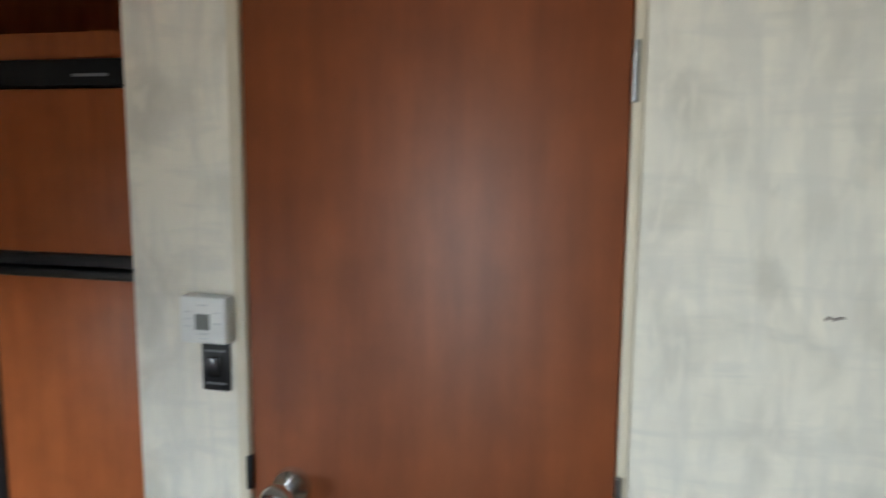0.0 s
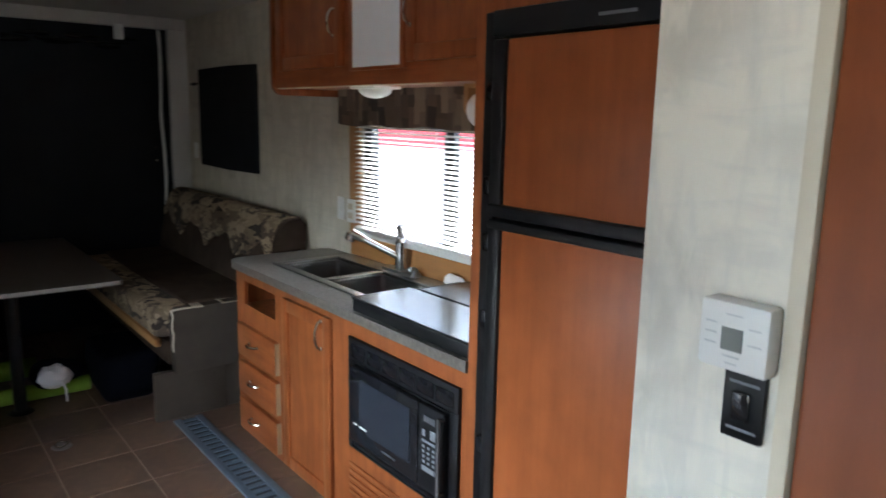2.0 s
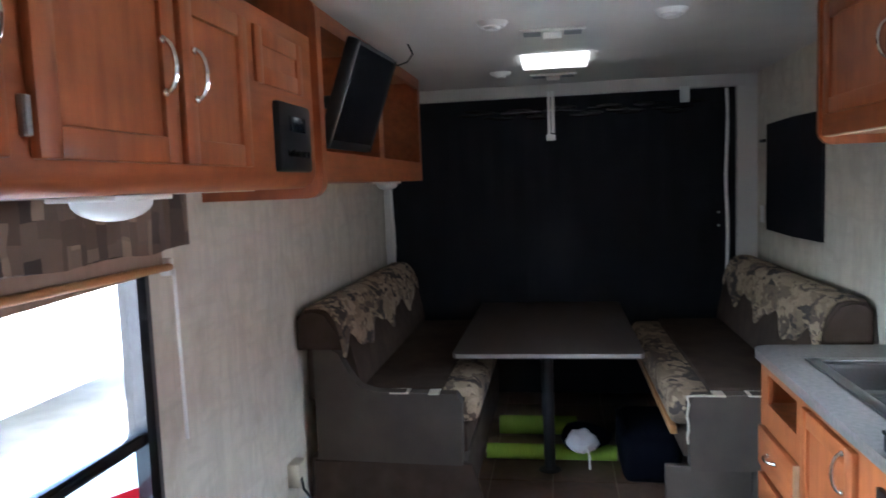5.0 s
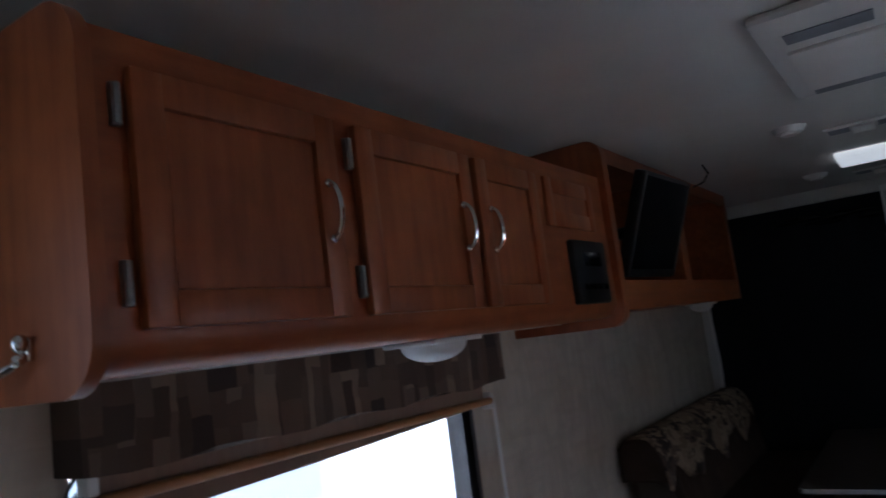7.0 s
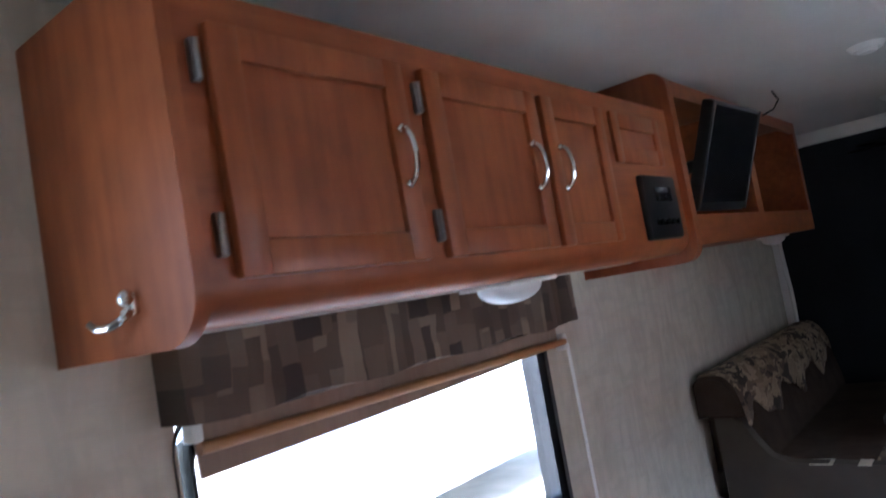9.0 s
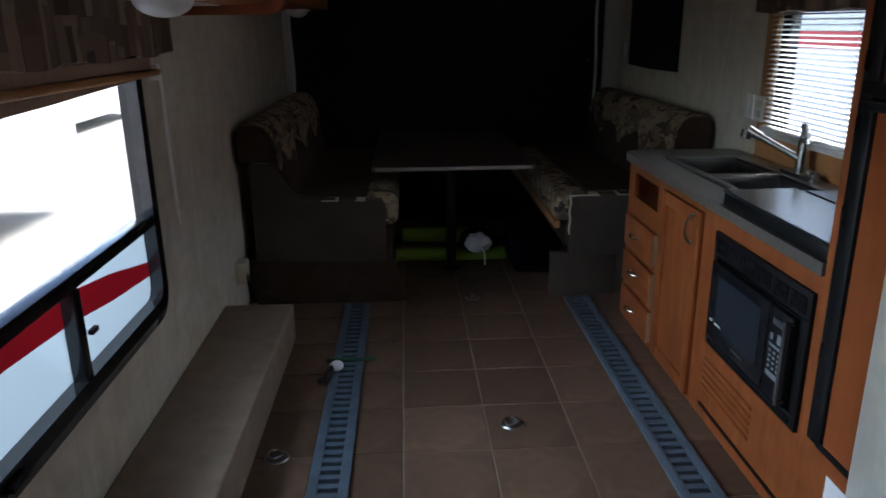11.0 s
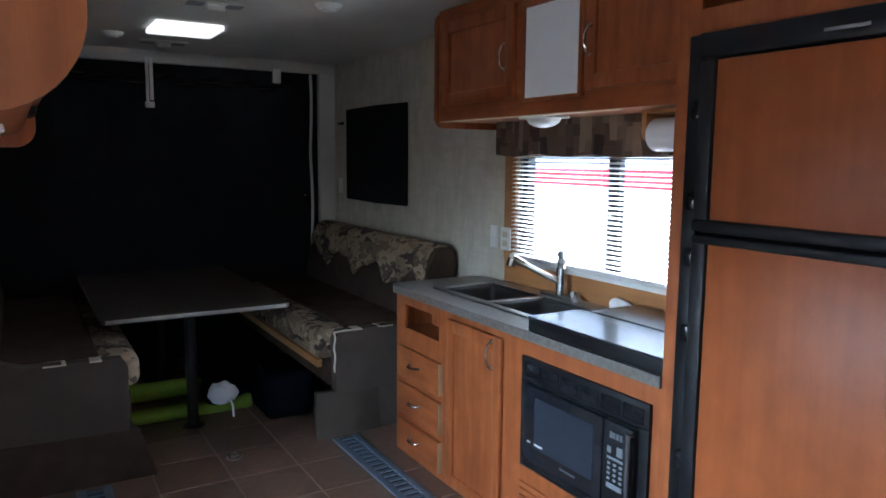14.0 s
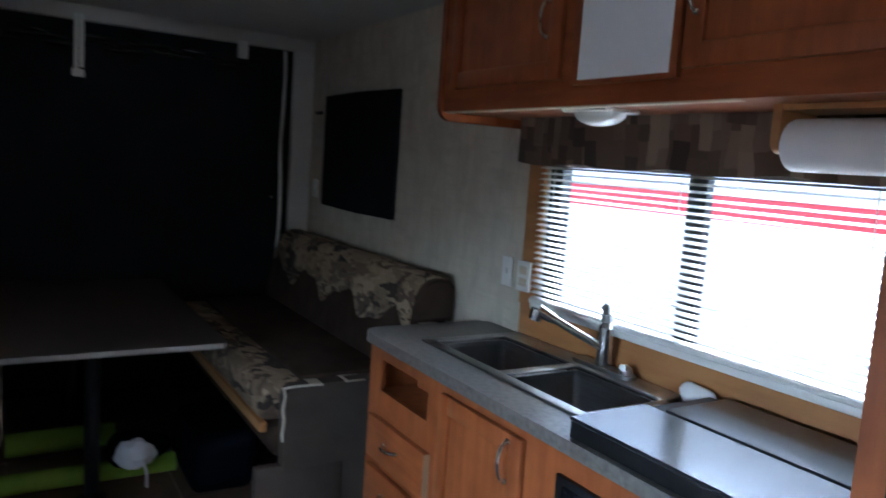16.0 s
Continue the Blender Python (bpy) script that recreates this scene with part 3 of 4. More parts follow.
def hollow(s, x0, x1, y0, y1, z0, z1, openings, face, t=0.018, lid=True):
    """A carcass with a front (at y = face) cut by openings (x0, x1, z0, z1)."""
    back = y0 if face == y1 else y1
    fa, fb = (face - t, face) if face == y1 else (face, face + t)
    xs = sorted({x0, x1, *[o[0] for o in openings], *[o[1] for o in openings]})
    for a, b in zip(xs, xs[1:]):
        z = z0
        for o in sorted((o for o in openings if o[0] < (a + b) / 2 < o[1]), key=lambda o: o[2]):
            if o[2] > z + 0.001:
                s.box(a, b, fa, fb, z, o[2])
            z = o[3]
        if z1 > z + 0.001:
            s.box(a, b, fa, fb, z, z1)
    la, lb = (y0, face - t) if face == y1 else (face + t, y1)
    s.box(x0, x0 + t, la, lb, z0, z1).box(x1 - t, x1, la, lb, z0, z1)
    s.box(x0 + t, x1 - t, la, lb, z0, z0 + t)
    if lid:
        s.box(x0 + t, x1 - t, la, lb, z1 - t, z1)
    ba, bb = (y0, y0 + 0.01) if face == y1 else (y1 - 0.01, y1)
    s.box(x0 + t, x1 - t, ba, bb, z0 + t, z1 - t)
    return s


def dome_lamp(x, y, z, k=1.0):
    e = thing("under_cabinet_lamp", "white oval dome lamp under the cabinet, unlit", "lamp", "lamps under the cabinets", base=(x, y, z))
    s = Shape().ball((x, y, z - 0.012), 0.085 * k, 0.06 * k, 0.036 * k, 20)
    bmesh.ops.bisect_plane(s.bm, geom=s.bm.verts[:] + s.bm.edges[:] + s.bm.faces[:], plane_co=(0, 0, z - 0.012), plane_no=(0, 0, 1), clear_outer=True)
    bmesh.ops.holes_fill(s.bm, edges=s.bm.edges)
    under(e, s.ob("diffuser", M_DOME), Shape().box(x - 0.09 * k, x + 0.09 * k, y - 0.065 * k, y + 0.065 * k, z - 0.012, z, 0.004).ob("base", M_WHITE))


# ---- cabinets over the left window ----
CZ0, CZ1, CF = 1.530, 2.025, 0.415
cab = thing("wall_cabinet", "cherry wall cabinet with three doors over the window", "cabinet", base=(-1.1, 0, CZ0))
under(cab, Shape().outline(rounded(0.0, CF, CZ0, CZ1, 0.06, "br"), "x", -2.07, -0.195).ob("body", M_WOOD_X), Shape().box(-2.05, -0.21, 0.1, CF - 0.21, CZ0 - 0.003, CZ0).ob("underside", M_CEIL))
endp = Shape().outline(rounded(0.0, CF + 0.02, CZ0 - 0.022, CZ1 + 0.04, 0.085, "br tr", 10), "x", -0.195, -0.170)
under(cab, endp.ob("end_panel", M_WOOD))
for x0, x1, hx, hy in ((-0.675, -0.25, -0.638, -0.232), (-1.165, -0.735, -1.105, -0.722), (-1.53, -1.19, -1.235, None)):
    d = panel_door("door", x0, x1, 1.59, 1.97, CF, 0.02)
    under(cab, d)
    h = bow_handle((hx, CF + 0.02, 1.785), (0, 0, 1), (0, 1, 0), 0.105)
    under(d, h)
    if hy:
        for z in (1.655, 1.91):
            under(cab, hinge(hy, CF, z, 1))
under(cab, panel_door("small_panel", -1.96, -1.60, 1.82, 1.975, CF, 0.012, rail=0.05))
e = thing("radio", "black car-style radio set into the cabinet", "radio", base=(-1.88, CF, 1.58))
s = Shape().box(-1.985, -1.72, CF - 0.01, CF + 0.022, 1.58, 1.785, 0.012)
under(e, s.ob("body", M_BLACK), Shape().box(-1.92, -1.79, CF + 0.0225, CF + 0.025, 1.70, 1.745, 0.002).ob("display", M_SCREEN))
k = Shape()
for i in range(4):
    k.box(-1.945 + i * 0.048, -1.91 + i * 0.048, CF + 0.022, CF + 0.027, 1.625, 1.645, 0.002)
under(e, k.ob("button", M_GLOSS))
e = thing("coat_hook", "chrome double coat hook on the cabinet's end", "hook", base=(-0.17, 0.28, 1.59))
s = Shape().box(-0.172, -0.160, 0.272, 0.290, 1.567, 1.60, 0.004)
s.tube([(-0.162, 0.28, 1.575), (-0.15, 0.272, 1.563), (-0.14, 0.255, 1.555), (-0.132, 0.235, 1.556), (-0.128, 0.222, 1.566)], 0.006)
s.ball((-0.156, 0.28, 1.592), 0.012, 0.012, 0.014, 10).tube([(-0.162, 0.283, 1.575), (-0.148, 0.292, 1.566), (-0.14, 0.30, 1.572)], 0.005)
under(e, s.ob("hook", M_CHROME))
dome_lamp(-1.13, 0.285, CZ0, 1.2)

# open shelf unit with the screen
unit = thing("open_shelf_unit", "cherry open shelf unit that carries the screen", "shelf", base=(-3.1, 0, 1.5))
under(unit, Shape().outline(rounded(0.0, 0.44, 1.495, 2.165, 0.06, "br tr"), "x", -2.12, -2.072).ob("end_panel", M_WOOD))
s = Shape()
hollow(s, -4.12, -2.12, 0.0, 0.40, 1.55, 2.16, [(-3.05, -2.22, 1.66, 2.10), (-4.06, -3.14, 1.66, 2.10)], 0.40)
s.box(-3.105, -3.085, 0.012, 0.38, 1.59, 2.14)
under(unit, s.ob("body", M_WOOD_X))
dome_lamp(-3.8, 0.25, 1.55)
tv = thing("television", "black flat television tilted on a bracket", "television", base=(-2.62, 0.4, 1.85))
m = pose(-2.46, 0.475, 1.86, -20, 0, -3)
under(tv, Shape().box(-0.24, 0.24, -0.03, 0.018, -0.20, 0.20, 0.012, m=m).ob("case", M_BLACK), Shape().box(-0.222, 0.222, 0.019, 0.021, -0.165, 0.182, m=m).ob("screen", M_GLOSS))
for x in (-0.243, 0.228):
    under(tv, Shape().box(x, x + 0.015, 0.017, 0.024, -0.195, 0.195, 0.003, m=m).ob("bezel", M_BEZEL))
under(tv, Shape().rod((-2.5, 0.05, 1.85), (-2.5, 0.46, 1.87), 0.025).ob("arm", M_BLACK))
e = thing("cable", "loose cable beside the screen", "cable", base=(-2.3, 0.45, 2.1))
under(e, Shape().tube([(-2.95, 0.52, 2.06), (-2.99, 0.56, 2.08), (-3.02, 0.58, 2.12), (-3.02, 0.56, 2.165)], 0.004, 6).ob("wire", M_BLACK))

# ---- kitchen ----
KF = 1.985
base = thing("kitchen_base_cabinet", "cherry base cabinet with drawers, a door and an open cubby", "cabinet", base=(-1.8, KF, 0))
s = hollow(Shape(), -2.645, -0.905, KF, RIGHT, 0.0, 0.811, [(-2.555, -2.225, 0.647, 0.761), (-1.56, -0.975, 0.34, 0.72)], KF, lid=False)
s.box(-2.60, -2.20, KF + 0.02, KF + 0.2, 0.63, 0.64).box(-2.57, -2.23, KF + 0.16, KF + 0.17, 0.64, 0.76)
under(base, s.ob("body", M_WOOD))
for z in (0.40, 0.215, 0.03):
    d = Shape().box(-2.60, -2.193, KF - 0.024, KF, z, z + 0.155, 0.006).ob("drawer", M_WOOD_X)
    under(base, d)
    under(d, Shape().box(-2.1932, -2.1902, KF - 0.021, KF, z + 0.004, z + 0.151).ob("bare_edge", M_BARE))
    under(d, bow_handle((-2.41, KF - 0.024, z + 0.085), (1, 0, 0), (0, -1, 0), 0.085))
d = panel_door("door", -2.13, -1.72, 0.02, 0.775, KF, -0.02)
under(base, d)
under(d, bow_handle((-1.775, KF - 0.02, 0.70), (0, 0, 1), (0, -1, 0), 0.11))
lv = Shape()
for k in range(5):
    lv.box(-1.60, -1.22, KF - 0.006, KF, 0.235 - k * 0.028, 0.249 - k * 0.028, 0.002)
under(base, lv.ob("louvre", M_WOOD_X), Shape().box(-1.61, -1.0, KF - 0.004, KF, 0.045, 0.058).ob("slot", M_BLACK))

mw = thing("microwave", "black built-in microwave with a keypad", "microwave", base=(-1.27, KF, 0.31))
MX0, MX1, MZ0, MZ1 = -1.588, -0.952, 0.318, 0.745
s = Shape().box(MX0, MX1, KF - 0.014, KF, MZ1 - 0.085, MZ1, 0.003).box(MX0, MX1, KF - 0.014, KF, MZ0, MZ0 + 0.045, 0.003)
s.box(MX0, MX0 + 0.04, KF - 0.014, KF, MZ0 + 0.045, MZ1 - 0.085, 0.003).box(MX1 - 0.04, MX1, KF - 0.014, KF, MZ0 + 0.045, MZ1 - 0.085, 0.003)
under(mw, s.ob("trim_frame", M_BLACK))
v = Shape()
for k in range(6):
    v.box(MX0 + 0.03 + k * 0.1, MX0 + 0.115 + k * 0.1, KF - 0.0165, KF - 0.014, MZ1 - 0.07, MZ1 - 0.02, 0.003)
under(mw, v.ob("vent", M_GLOSS))
under(mw, Shape().box(MX0 + 0.03, MX1 - 0.03, KF - 0.0160, KF - 0.014, MZ0 + 0.012, MZ0 + 0.03, 0.003).ob("lower_vent", M_GLOSS))
under(mw, Shape().box(MX0 + 0.042, MX1 - 0.042, KF - 0.012, KF + 0.36, MZ0 + 0.05, MZ1 - 0.09).ob("body", M_BLACK))
under(mw, Shape().box(MX0 + 0.044, -1.128, KF - 0.035, KF - 0.012, 0.37, 0.652, 0.006).ob("door", M_GLOSS), Shape().box(-1.475, -1.168, KF - 0.037, KF - 0.035, 0.425, 0.615).ob("door_window", M_PANE))
under(mw, Shape().box(-1.124, MX1 - 0.044, KF - 0.035, KF - 0.012, 0.37, 0.652, 0.006).ob("control_panel", M_BLACK))
under(mw, Shape().rod((-0.998, KF - 0.052, 0.385), (-0.998, KF - 0.052, 0.645), 0.007).rod((-0.998, KF - 0.052, 0.637), (-0.998, KF - 0.03, 0.637), 0.006).rod((-0.998, KF - 0.052, 0.393), (-0.998, KF - 0.03, 0.393), 0.006).ob("handle", M_BEZEL))
k = Shape()
for row in range(4):
    for q in range(3):
        k.box(-1.098 + q * 0.026, -1.086 + q * 0.026, KF - 0.0375, KF - 0.035, 0.462 + row * 0.017, 0.470 + row * 0.017)
k.box(-1.100, -1.032, KF - 0.0375, KF - 0.035, 0.436, 0.452).box(-1.100, -1.032, KF - 0.0375, KF - 0.035, 0.532, 0.540)
k.box(-1.058, -1.034, KF - 0.0375, KF - 0.035, 0.550, 0.580).box(-1.100, -1.085, KF - 0.0375, KF - 0.035, 0.552, 0.572)
under(mw, k.ob("button", M_KEYLIT))
dsp = Shape()
for q in range(4):
    dsp.box(-1.092 + q * 0.015, -1.081 + q * 0.015, KF - 0.0375, KF - 0.035, 0.602, 0.622)
under(mw, dsp.ob("display", M_KEY))
under(mw, Shape().box(-1.515, -1.495, KF - 0.0375, KF - 0.035, 0.437, 0.443).box(-1.472, -1.425, KF - 0.0385, KF - 0.037, 0.437, 0.444).ob("badge", M_WHITE), Shape().box(-1.33, -1.25, KF - 0.0375, KF - 0.035, 0.400, 0.405).ob("lettering", M_KEY))

# counter with the sink cut out
top = thing("countertop", "grey speckled laminate countertop with rounded end", "countertop", base=(-1.8, KF, 0.81))
SX0, SX1, SY0, SY1 = -2.43, -1.64, 2.10, 2.48
s = Shape().outline(rounded(-2.68, SX0, 1.955, RIGHT - 0.013, 0.07, "bl tl"), "z", 0.812, 0.848)
s.box(SX0, SX1, 1.955, SY0, 0.812, 0.848).box(SX0, SX1, SY1, RIGHT - 0.013, 0.812, 0.848).box(SX1, -0.905, 1.955, RIGHT - 0.013, 0.812, 0.848)
bmesh.ops.remove_doubles(s.bm, verts=s.bm.verts, dist=0.0002)
under(top, s.ob("slab", M_COUNTER))
sink = thing("sink", "stainless double-bowl kitchen sink", "sink", base=(-2.1, 2.3, 0.82))
s = Shape()
MID = -2.03
s.box(SX0 - 0.02, SX1 + 0.02, SY0 - 0.02, SY0 + 0.02, 0.846, 0.855, 0.003).box(SX0 - 0.02, SX1 + 0.02, SY1 - 0.075, SY1 + 0.02, 0.846, 0.855, 0.003)
s.box(SX0 - 0.02, SX0 + 0.02, SY0, SY1, 0.846, 0.855, 0.003).box(SX1 - 0.02, SX1 + 0.02, SY0, SY1, 0.846, 0.855, 0.003).box(MID - 0.02, MID + 0.02, SY0, SY1, 0.844, 0.853, 0.003)
under(sink, s.ob("rim", M_STEEL))
for a, b in ((SX0 + 0.015, MID - 0.015), (MID + 0.015, SX1 - 0.015)):
    s = Shape().box(a, b, SY0 + 0.015, SY1 - 0.07, 0.70, 0.850, 0.03, 3)
    s.bm.faces.ensure_lookup_table()
    bmesh.ops.delete(s.bm, geom=[f for f in s.bm.faces if f.calc_center_median().z > 0.842], context="FACES")
    o = s.ob("bowl", M_STEEL)
    sol = o.modifiers.new("thick", "SOLIDIFY")
    sol.thickness = 0.002
    under(sink, o, Shape().rod(((a + b) / 2, 2.28, 0.7005), ((a + b) / 2, 2.28, 0.705), 0.035).ob("drain", M_CHROME))
fx, fy = -1.948, 2.455
f = thing("faucet", "brushed nickel single-lever kitchen faucet", "faucet", base=(fx, fy, 0.85))
under(f, Shape().outline(rounded(fx - 0.13, fx + 0.13, fy - 0.028, fy + 0.028, 0.027), "z", 0.855, 0.868).ob("base_plate", M_STEEL))
under(f, Shape().rod((fx, fy, 0.868), (fx, fy, 0.99), 0.026, 0.024, 20).rod((fx, fy, 0.99), (fx, fy, 1.012), 0.024, 0.014, 20).ob("body", M_CHROME))
under(f, Shape().rod((fx, fy - 0.01, 0.925), (fx - 0.105, fy - 0.125, 1.0), 0.014, 0.013).rod((fx - 0.105, fy - 0.125, 1.0), (fx - 0.14, fy - 0.165, 1.025), 0.017, 0.022).rod((fx - 0.14, fy - 0.165, 1.025), (fx - 0.146, fy - 0.173, 0.992), 0.024, 0.021).ob("spout", M_CHROME))
under(f, Shape().rod((fx, fy, 1.010), (fx, fy - 0.002, 1.032), 0.022, 0.016).rod((fx, fy - 0.002, 1.032), (fx - 0.002, fy - 0.006, 1.056), 0.013, 0.016).ball((fx - 0.002, fy - 0.006, 1.058), 0.016, 0.016, 0.010, 12).ob("lever", M_STEEL))
under(f, Shape().rod((fx + 0.1, fy, 0.868), (fx + 0.1, fy, 0.89), 0.022, 0.014).rod((fx + 0.1, fy, 0.888), (fx + 0.115, fy - 0.035, 0.895), 0.010).ob("side_spray", M_STEEL))
hob = thing("cooktop", "black cooktop under a folded glossy cover", "cooktop", base=(-1.25, 2.2, 0.848))
under(hob, Shape().box(-1.555, -0.908, 1.972, 2.47, 0.848, 0.89, 0.004).ob("body", M_BLACK))
under(hob, Shape().box(-1.555, -0.908, 1.968, 2.222, 0.89, 0.90, 0.003).ob("cover", M_HOB, smooth=False), Shape().box(-1.50, -0.908, 2.23, 2.472, 0.89, 0.902, 0.003).ob("cover", M_HOB, smooth=False))
e = thing("folded_cloth", "crumpled white cloth beside the cooktop", "cloth", base=(-1.6, 2.47, 0.85))
s = Shape().ball((-1.60, 2.475, 0.875), 0.06, 0.03, 0.034, 16)
for v in s.bm.verts:
    v.co += Vector(noise.noise_vector(v.co * 22)) * 0.014
    v.co.z = max(v.co.z, 0.849)
under(e, s.ob("cloth", M_PAPER))

# upper cabinets over the sink
UF, UZ0, UZ1 = 2.17, 1.648, 2.165
up = thing("wall_cabinet", "cherry wall cabinet with two doors over the sink", "cabinet", base=(-1.75, RIGHT, UZ0))
under(up, hollow(Shape(), -2.56, -0.905, UF, RIGHT, UZ0, UZ1, [], UF).ob("body", M_WOOD_X))
under(up, Shape().outline(rounded(UF - 0.012, RIGHT, UZ0 - 0.032, UZ1, 0.05, "bl tl"), "x", -2.585, -2.56).ob("end_panel", M_WOOD))
for x0, x1, hx in ((-2.50, -1.93, -1.985), (-1.50, -0.965, -1.465)):
    d = panel_door("door", x0, x1, 1.72, 2.10, UF, -0.02)
    under(up, d)
    under(d, bow_handle((hx, UF - 0.02, 1.89), (0, 0, 1), (0, -1, 0)))
under(up, Shape().box(-2.55, -1.35, UF + 0.004, UF + 0.03, UZ0 - 0.004, UZ0).ob("edge_strip", M_TRIM))
e = thing("notice_sheet", "blank white paper sheet taped to the cabinet", "paper", base=(-1.67, UF, 1.7))
under(e, Shape().box(-1.84, -1.528, UF - 0.0235, UF - 0.022, 1.712, 2.06).ob("sheet", M_PAPER), Shape().box(-1.875, -1.51, UF - 0.02, UF, 1.70, 2.1, 0.004).ob("backing", M_WOOD))
dome_lamp(-1.87, 2.27, UZ0)
e = thing("paper_towel_holder", "paper towel roll on a wooden holder under the cabinet", "paper towel", base=(-1.15, 2.33, UZ0))
for x in (-1.345, -0.93):
    under(e, Shape().outline(rounded(2.29, 2.42, 1.54, UZ0, 0.03, "bl br"), "x", x, x + 0.022).ob("bracket", M_OAK))
under(e, Shape().box(-1.323, -0.93, 2.29, 2.42, UZ0 - 0.014, UZ0, 0.003).ob("top_rail", M_OAK))
n, prof = 40, [(-1.311, 0.02), (-1.313, 0.05), (-1.311, 0.055), (-1.305, 0.058), (-0.968, 0.058), (-0.962, 0.055), (-0.960, 0.05), (-0.962, 0.02)]
s = Shape()
rings = [[s.bm.verts.new((x, 2.33 + q * math.cos(2 * math.pi * k / n), 1.560 + q * math.sin(2 * math.pi * k / n))) for k in range(n)] for x, q in prof]
for q0, q1 in zip(rings, rings[1:] + rings[:1]):
    for k in range(n):
        s.bm.faces.new((q0[k], q0[(k + 1) % n], q1[(k + 1) % n], q1[k]))
under(e, s.ob("roll", M_PAPER), Shape().rod((-1.33, 2.33, 1.560), (-0.92, 2.33, 1.560), 0.012, n=14).ob("rod", M_OAK))
e = thing("outlet", "white wall outlet with two sockets", "outlet", base=(-2.44, RIGHT, 1.07))
under(e, Shape().box(-2.485, -2.405, RIGHT - 0.022, RIGHT - 0.013, 1.01, 1.125, 0.003).ob("plate", M_WHITE), Shape().box(-2.467, -2.423, RIGHT - 0.026, RIGHT - 0.022, 1.075, 1.105, 0.002).box(-2.467, -2.423, RIGHT - 0.026, RIGHT - 0.022, 1.03, 1.06, 0.002).ob("socket", M_TRIM))
e = thing("switch_plate", "white light switch plate", "switch", base=(-2.56, RIGHT, 1.07))
under(e, Shape().box(-2.60, -2.535, RIGHT - 0.008, RIGHT, 1.01, 1.125, 0.003).ob("plate", M_WHITE), Shape().box(-2.575, -2.56, RIGHT - 0.014, RIGHT - 0.008, 1.055, 1.08, 0.002).ob("toggle", M_WHITE))

# fridge tower
FX0, FX1 = -0.905, 0.044
tower = thing("fridge_tower", "cherry housing round the fridge with an open cubby", "cabinet", base=(-0.5, KF, 0))
s = hollow(Shape(), FX0, FX1, 1.965, RIGHT, 0.0, 2.168, [(-0.825, -0.08, 0.39, 1.79), (-0.83, -0.12, 1.87, 2.12)], 1.965)
s.box(-0.9, 0.0, 1.99, RIGHT - 0.02, 1.83, 1.845)
under(tower, s.ob("body", M_WOOD))
fr = thing("fridge", "two-door fridge with cherry panels in a black frame", "fridge", base=(-0.45, KF, 0.4))
under(fr, Shape().box(-0.848, -0.80, 1.945, 1.964, 0.375, 1.80, 0.004).box(-0.10, -0.05, 1.945, 1.964, 0.375, 1.80, 0.004).box(-0.80, -0.10, 1.925, 1.964, 1.735, 1.80, 0.006).box(-0.80, -0.10, 1.94, 1.964, 0.375, 0.41, 0.004).ob("frame", M_BLACK))
under(fr, Shape().box(-0.79, -0.11, 1.966, 2.45, 0.41, 1.78).ob("body", M_BLACK))
for z0, z1 in ((0.415, 1.265), (1.31, 1.728)):
    d = Shape().box(-0.738, -0.135, 1.922, 1.962, z0, z1, 0.004).ob("door", M_FRIDGE)
    under(fr, d)
    under(d, Shape().box(-0.783, -0.738, 1.912, 1.965, z0, z1, 0.007).ob("edge_trim", M_BLACK), Shape().box(-0.135, -0.117, 1.915, 1.965, z0, z1, 0.004).ob("edge_trim", M_BLACK))
under(fr, Shape().box(-0.783, -0.117, 1.908, 1.964, 1.256, 1.280, 0.007).ob("handle_rail", M_BLACK), Shape().box(-0.783, -0.117, 1.904, 1.964, 1.288, 1.320, 0.008).ob("handle_rail", M_BLACK))
under(fr, Shape().box(-0.46, -0.36, 1.9225, 1.9248, 1.757, 1.764).ob("badge", M_GREY))
for z in (0.62, 0.98, 1.19, 1.34, 1.58):
    under(fr, Shape().box(-0.812, -0.787, 1.92, 1.946, z, z + 0.05, 0.006).ob("hinge_cover", M_GLOSS))
e = thing("sticker", "small white notice sticker on the fridge housing", "sticker", base=(-0.7, 1.963, 0.27))
under(e, Shape().box(-0.76, -0.62, 1.9615, 1.963, 0.20, 0.31).ob("paper", M_PAPER), Shape().box(-0.74, -0.64, 1.9605, 1.9612, 0.25, 0.257).box(-0.74, -0.66, 1.9605, 1.9612, 0.23, 0.237).ob("line", M_GREY))

# ---- bathroom door ----
door = tagged(new("door_1"), "closed cherry laminate bathroom door in a cream frame", "door", kind="structure")
under(door, Shape().box(0.259, 0.858, BATH + 0.002, BATH + 0.034, 0.01, 1.95, 0.003).ob("leaf", M_DOOR))
t = Shape().box(0.237, 0.257, BATH - 0.006, BATH + 0.04, 0.0, 1.975, 0.002).box(0.860, 0.876, BATH - 0.006, BATH + 0.04, 0.0, 1.975, 0.002).box(0.237, 0.876, BATH - 0.006, BATH + 0.04, 1.955, 1.98, 0.002)
under(door, t.ob("frame", M_TRIM))
for z in (1.695, 1.06, 0.3):
    under(door, Shape().box(0.857, 0.868, BATH - 0.010, BATH, z - 0.042, z + 0.042, 0.002).rod((0.862, BATH - 0.012, z - 0.042), (0.862, BATH - 0.012, z + 0.014), 0.005, n=10).rod((0.862, BATH - 0.012, z + 0.016), (0.862, BATH - 0.012, z + 0.042), 0.005, n=10).ob("hinge", M_STEEL))
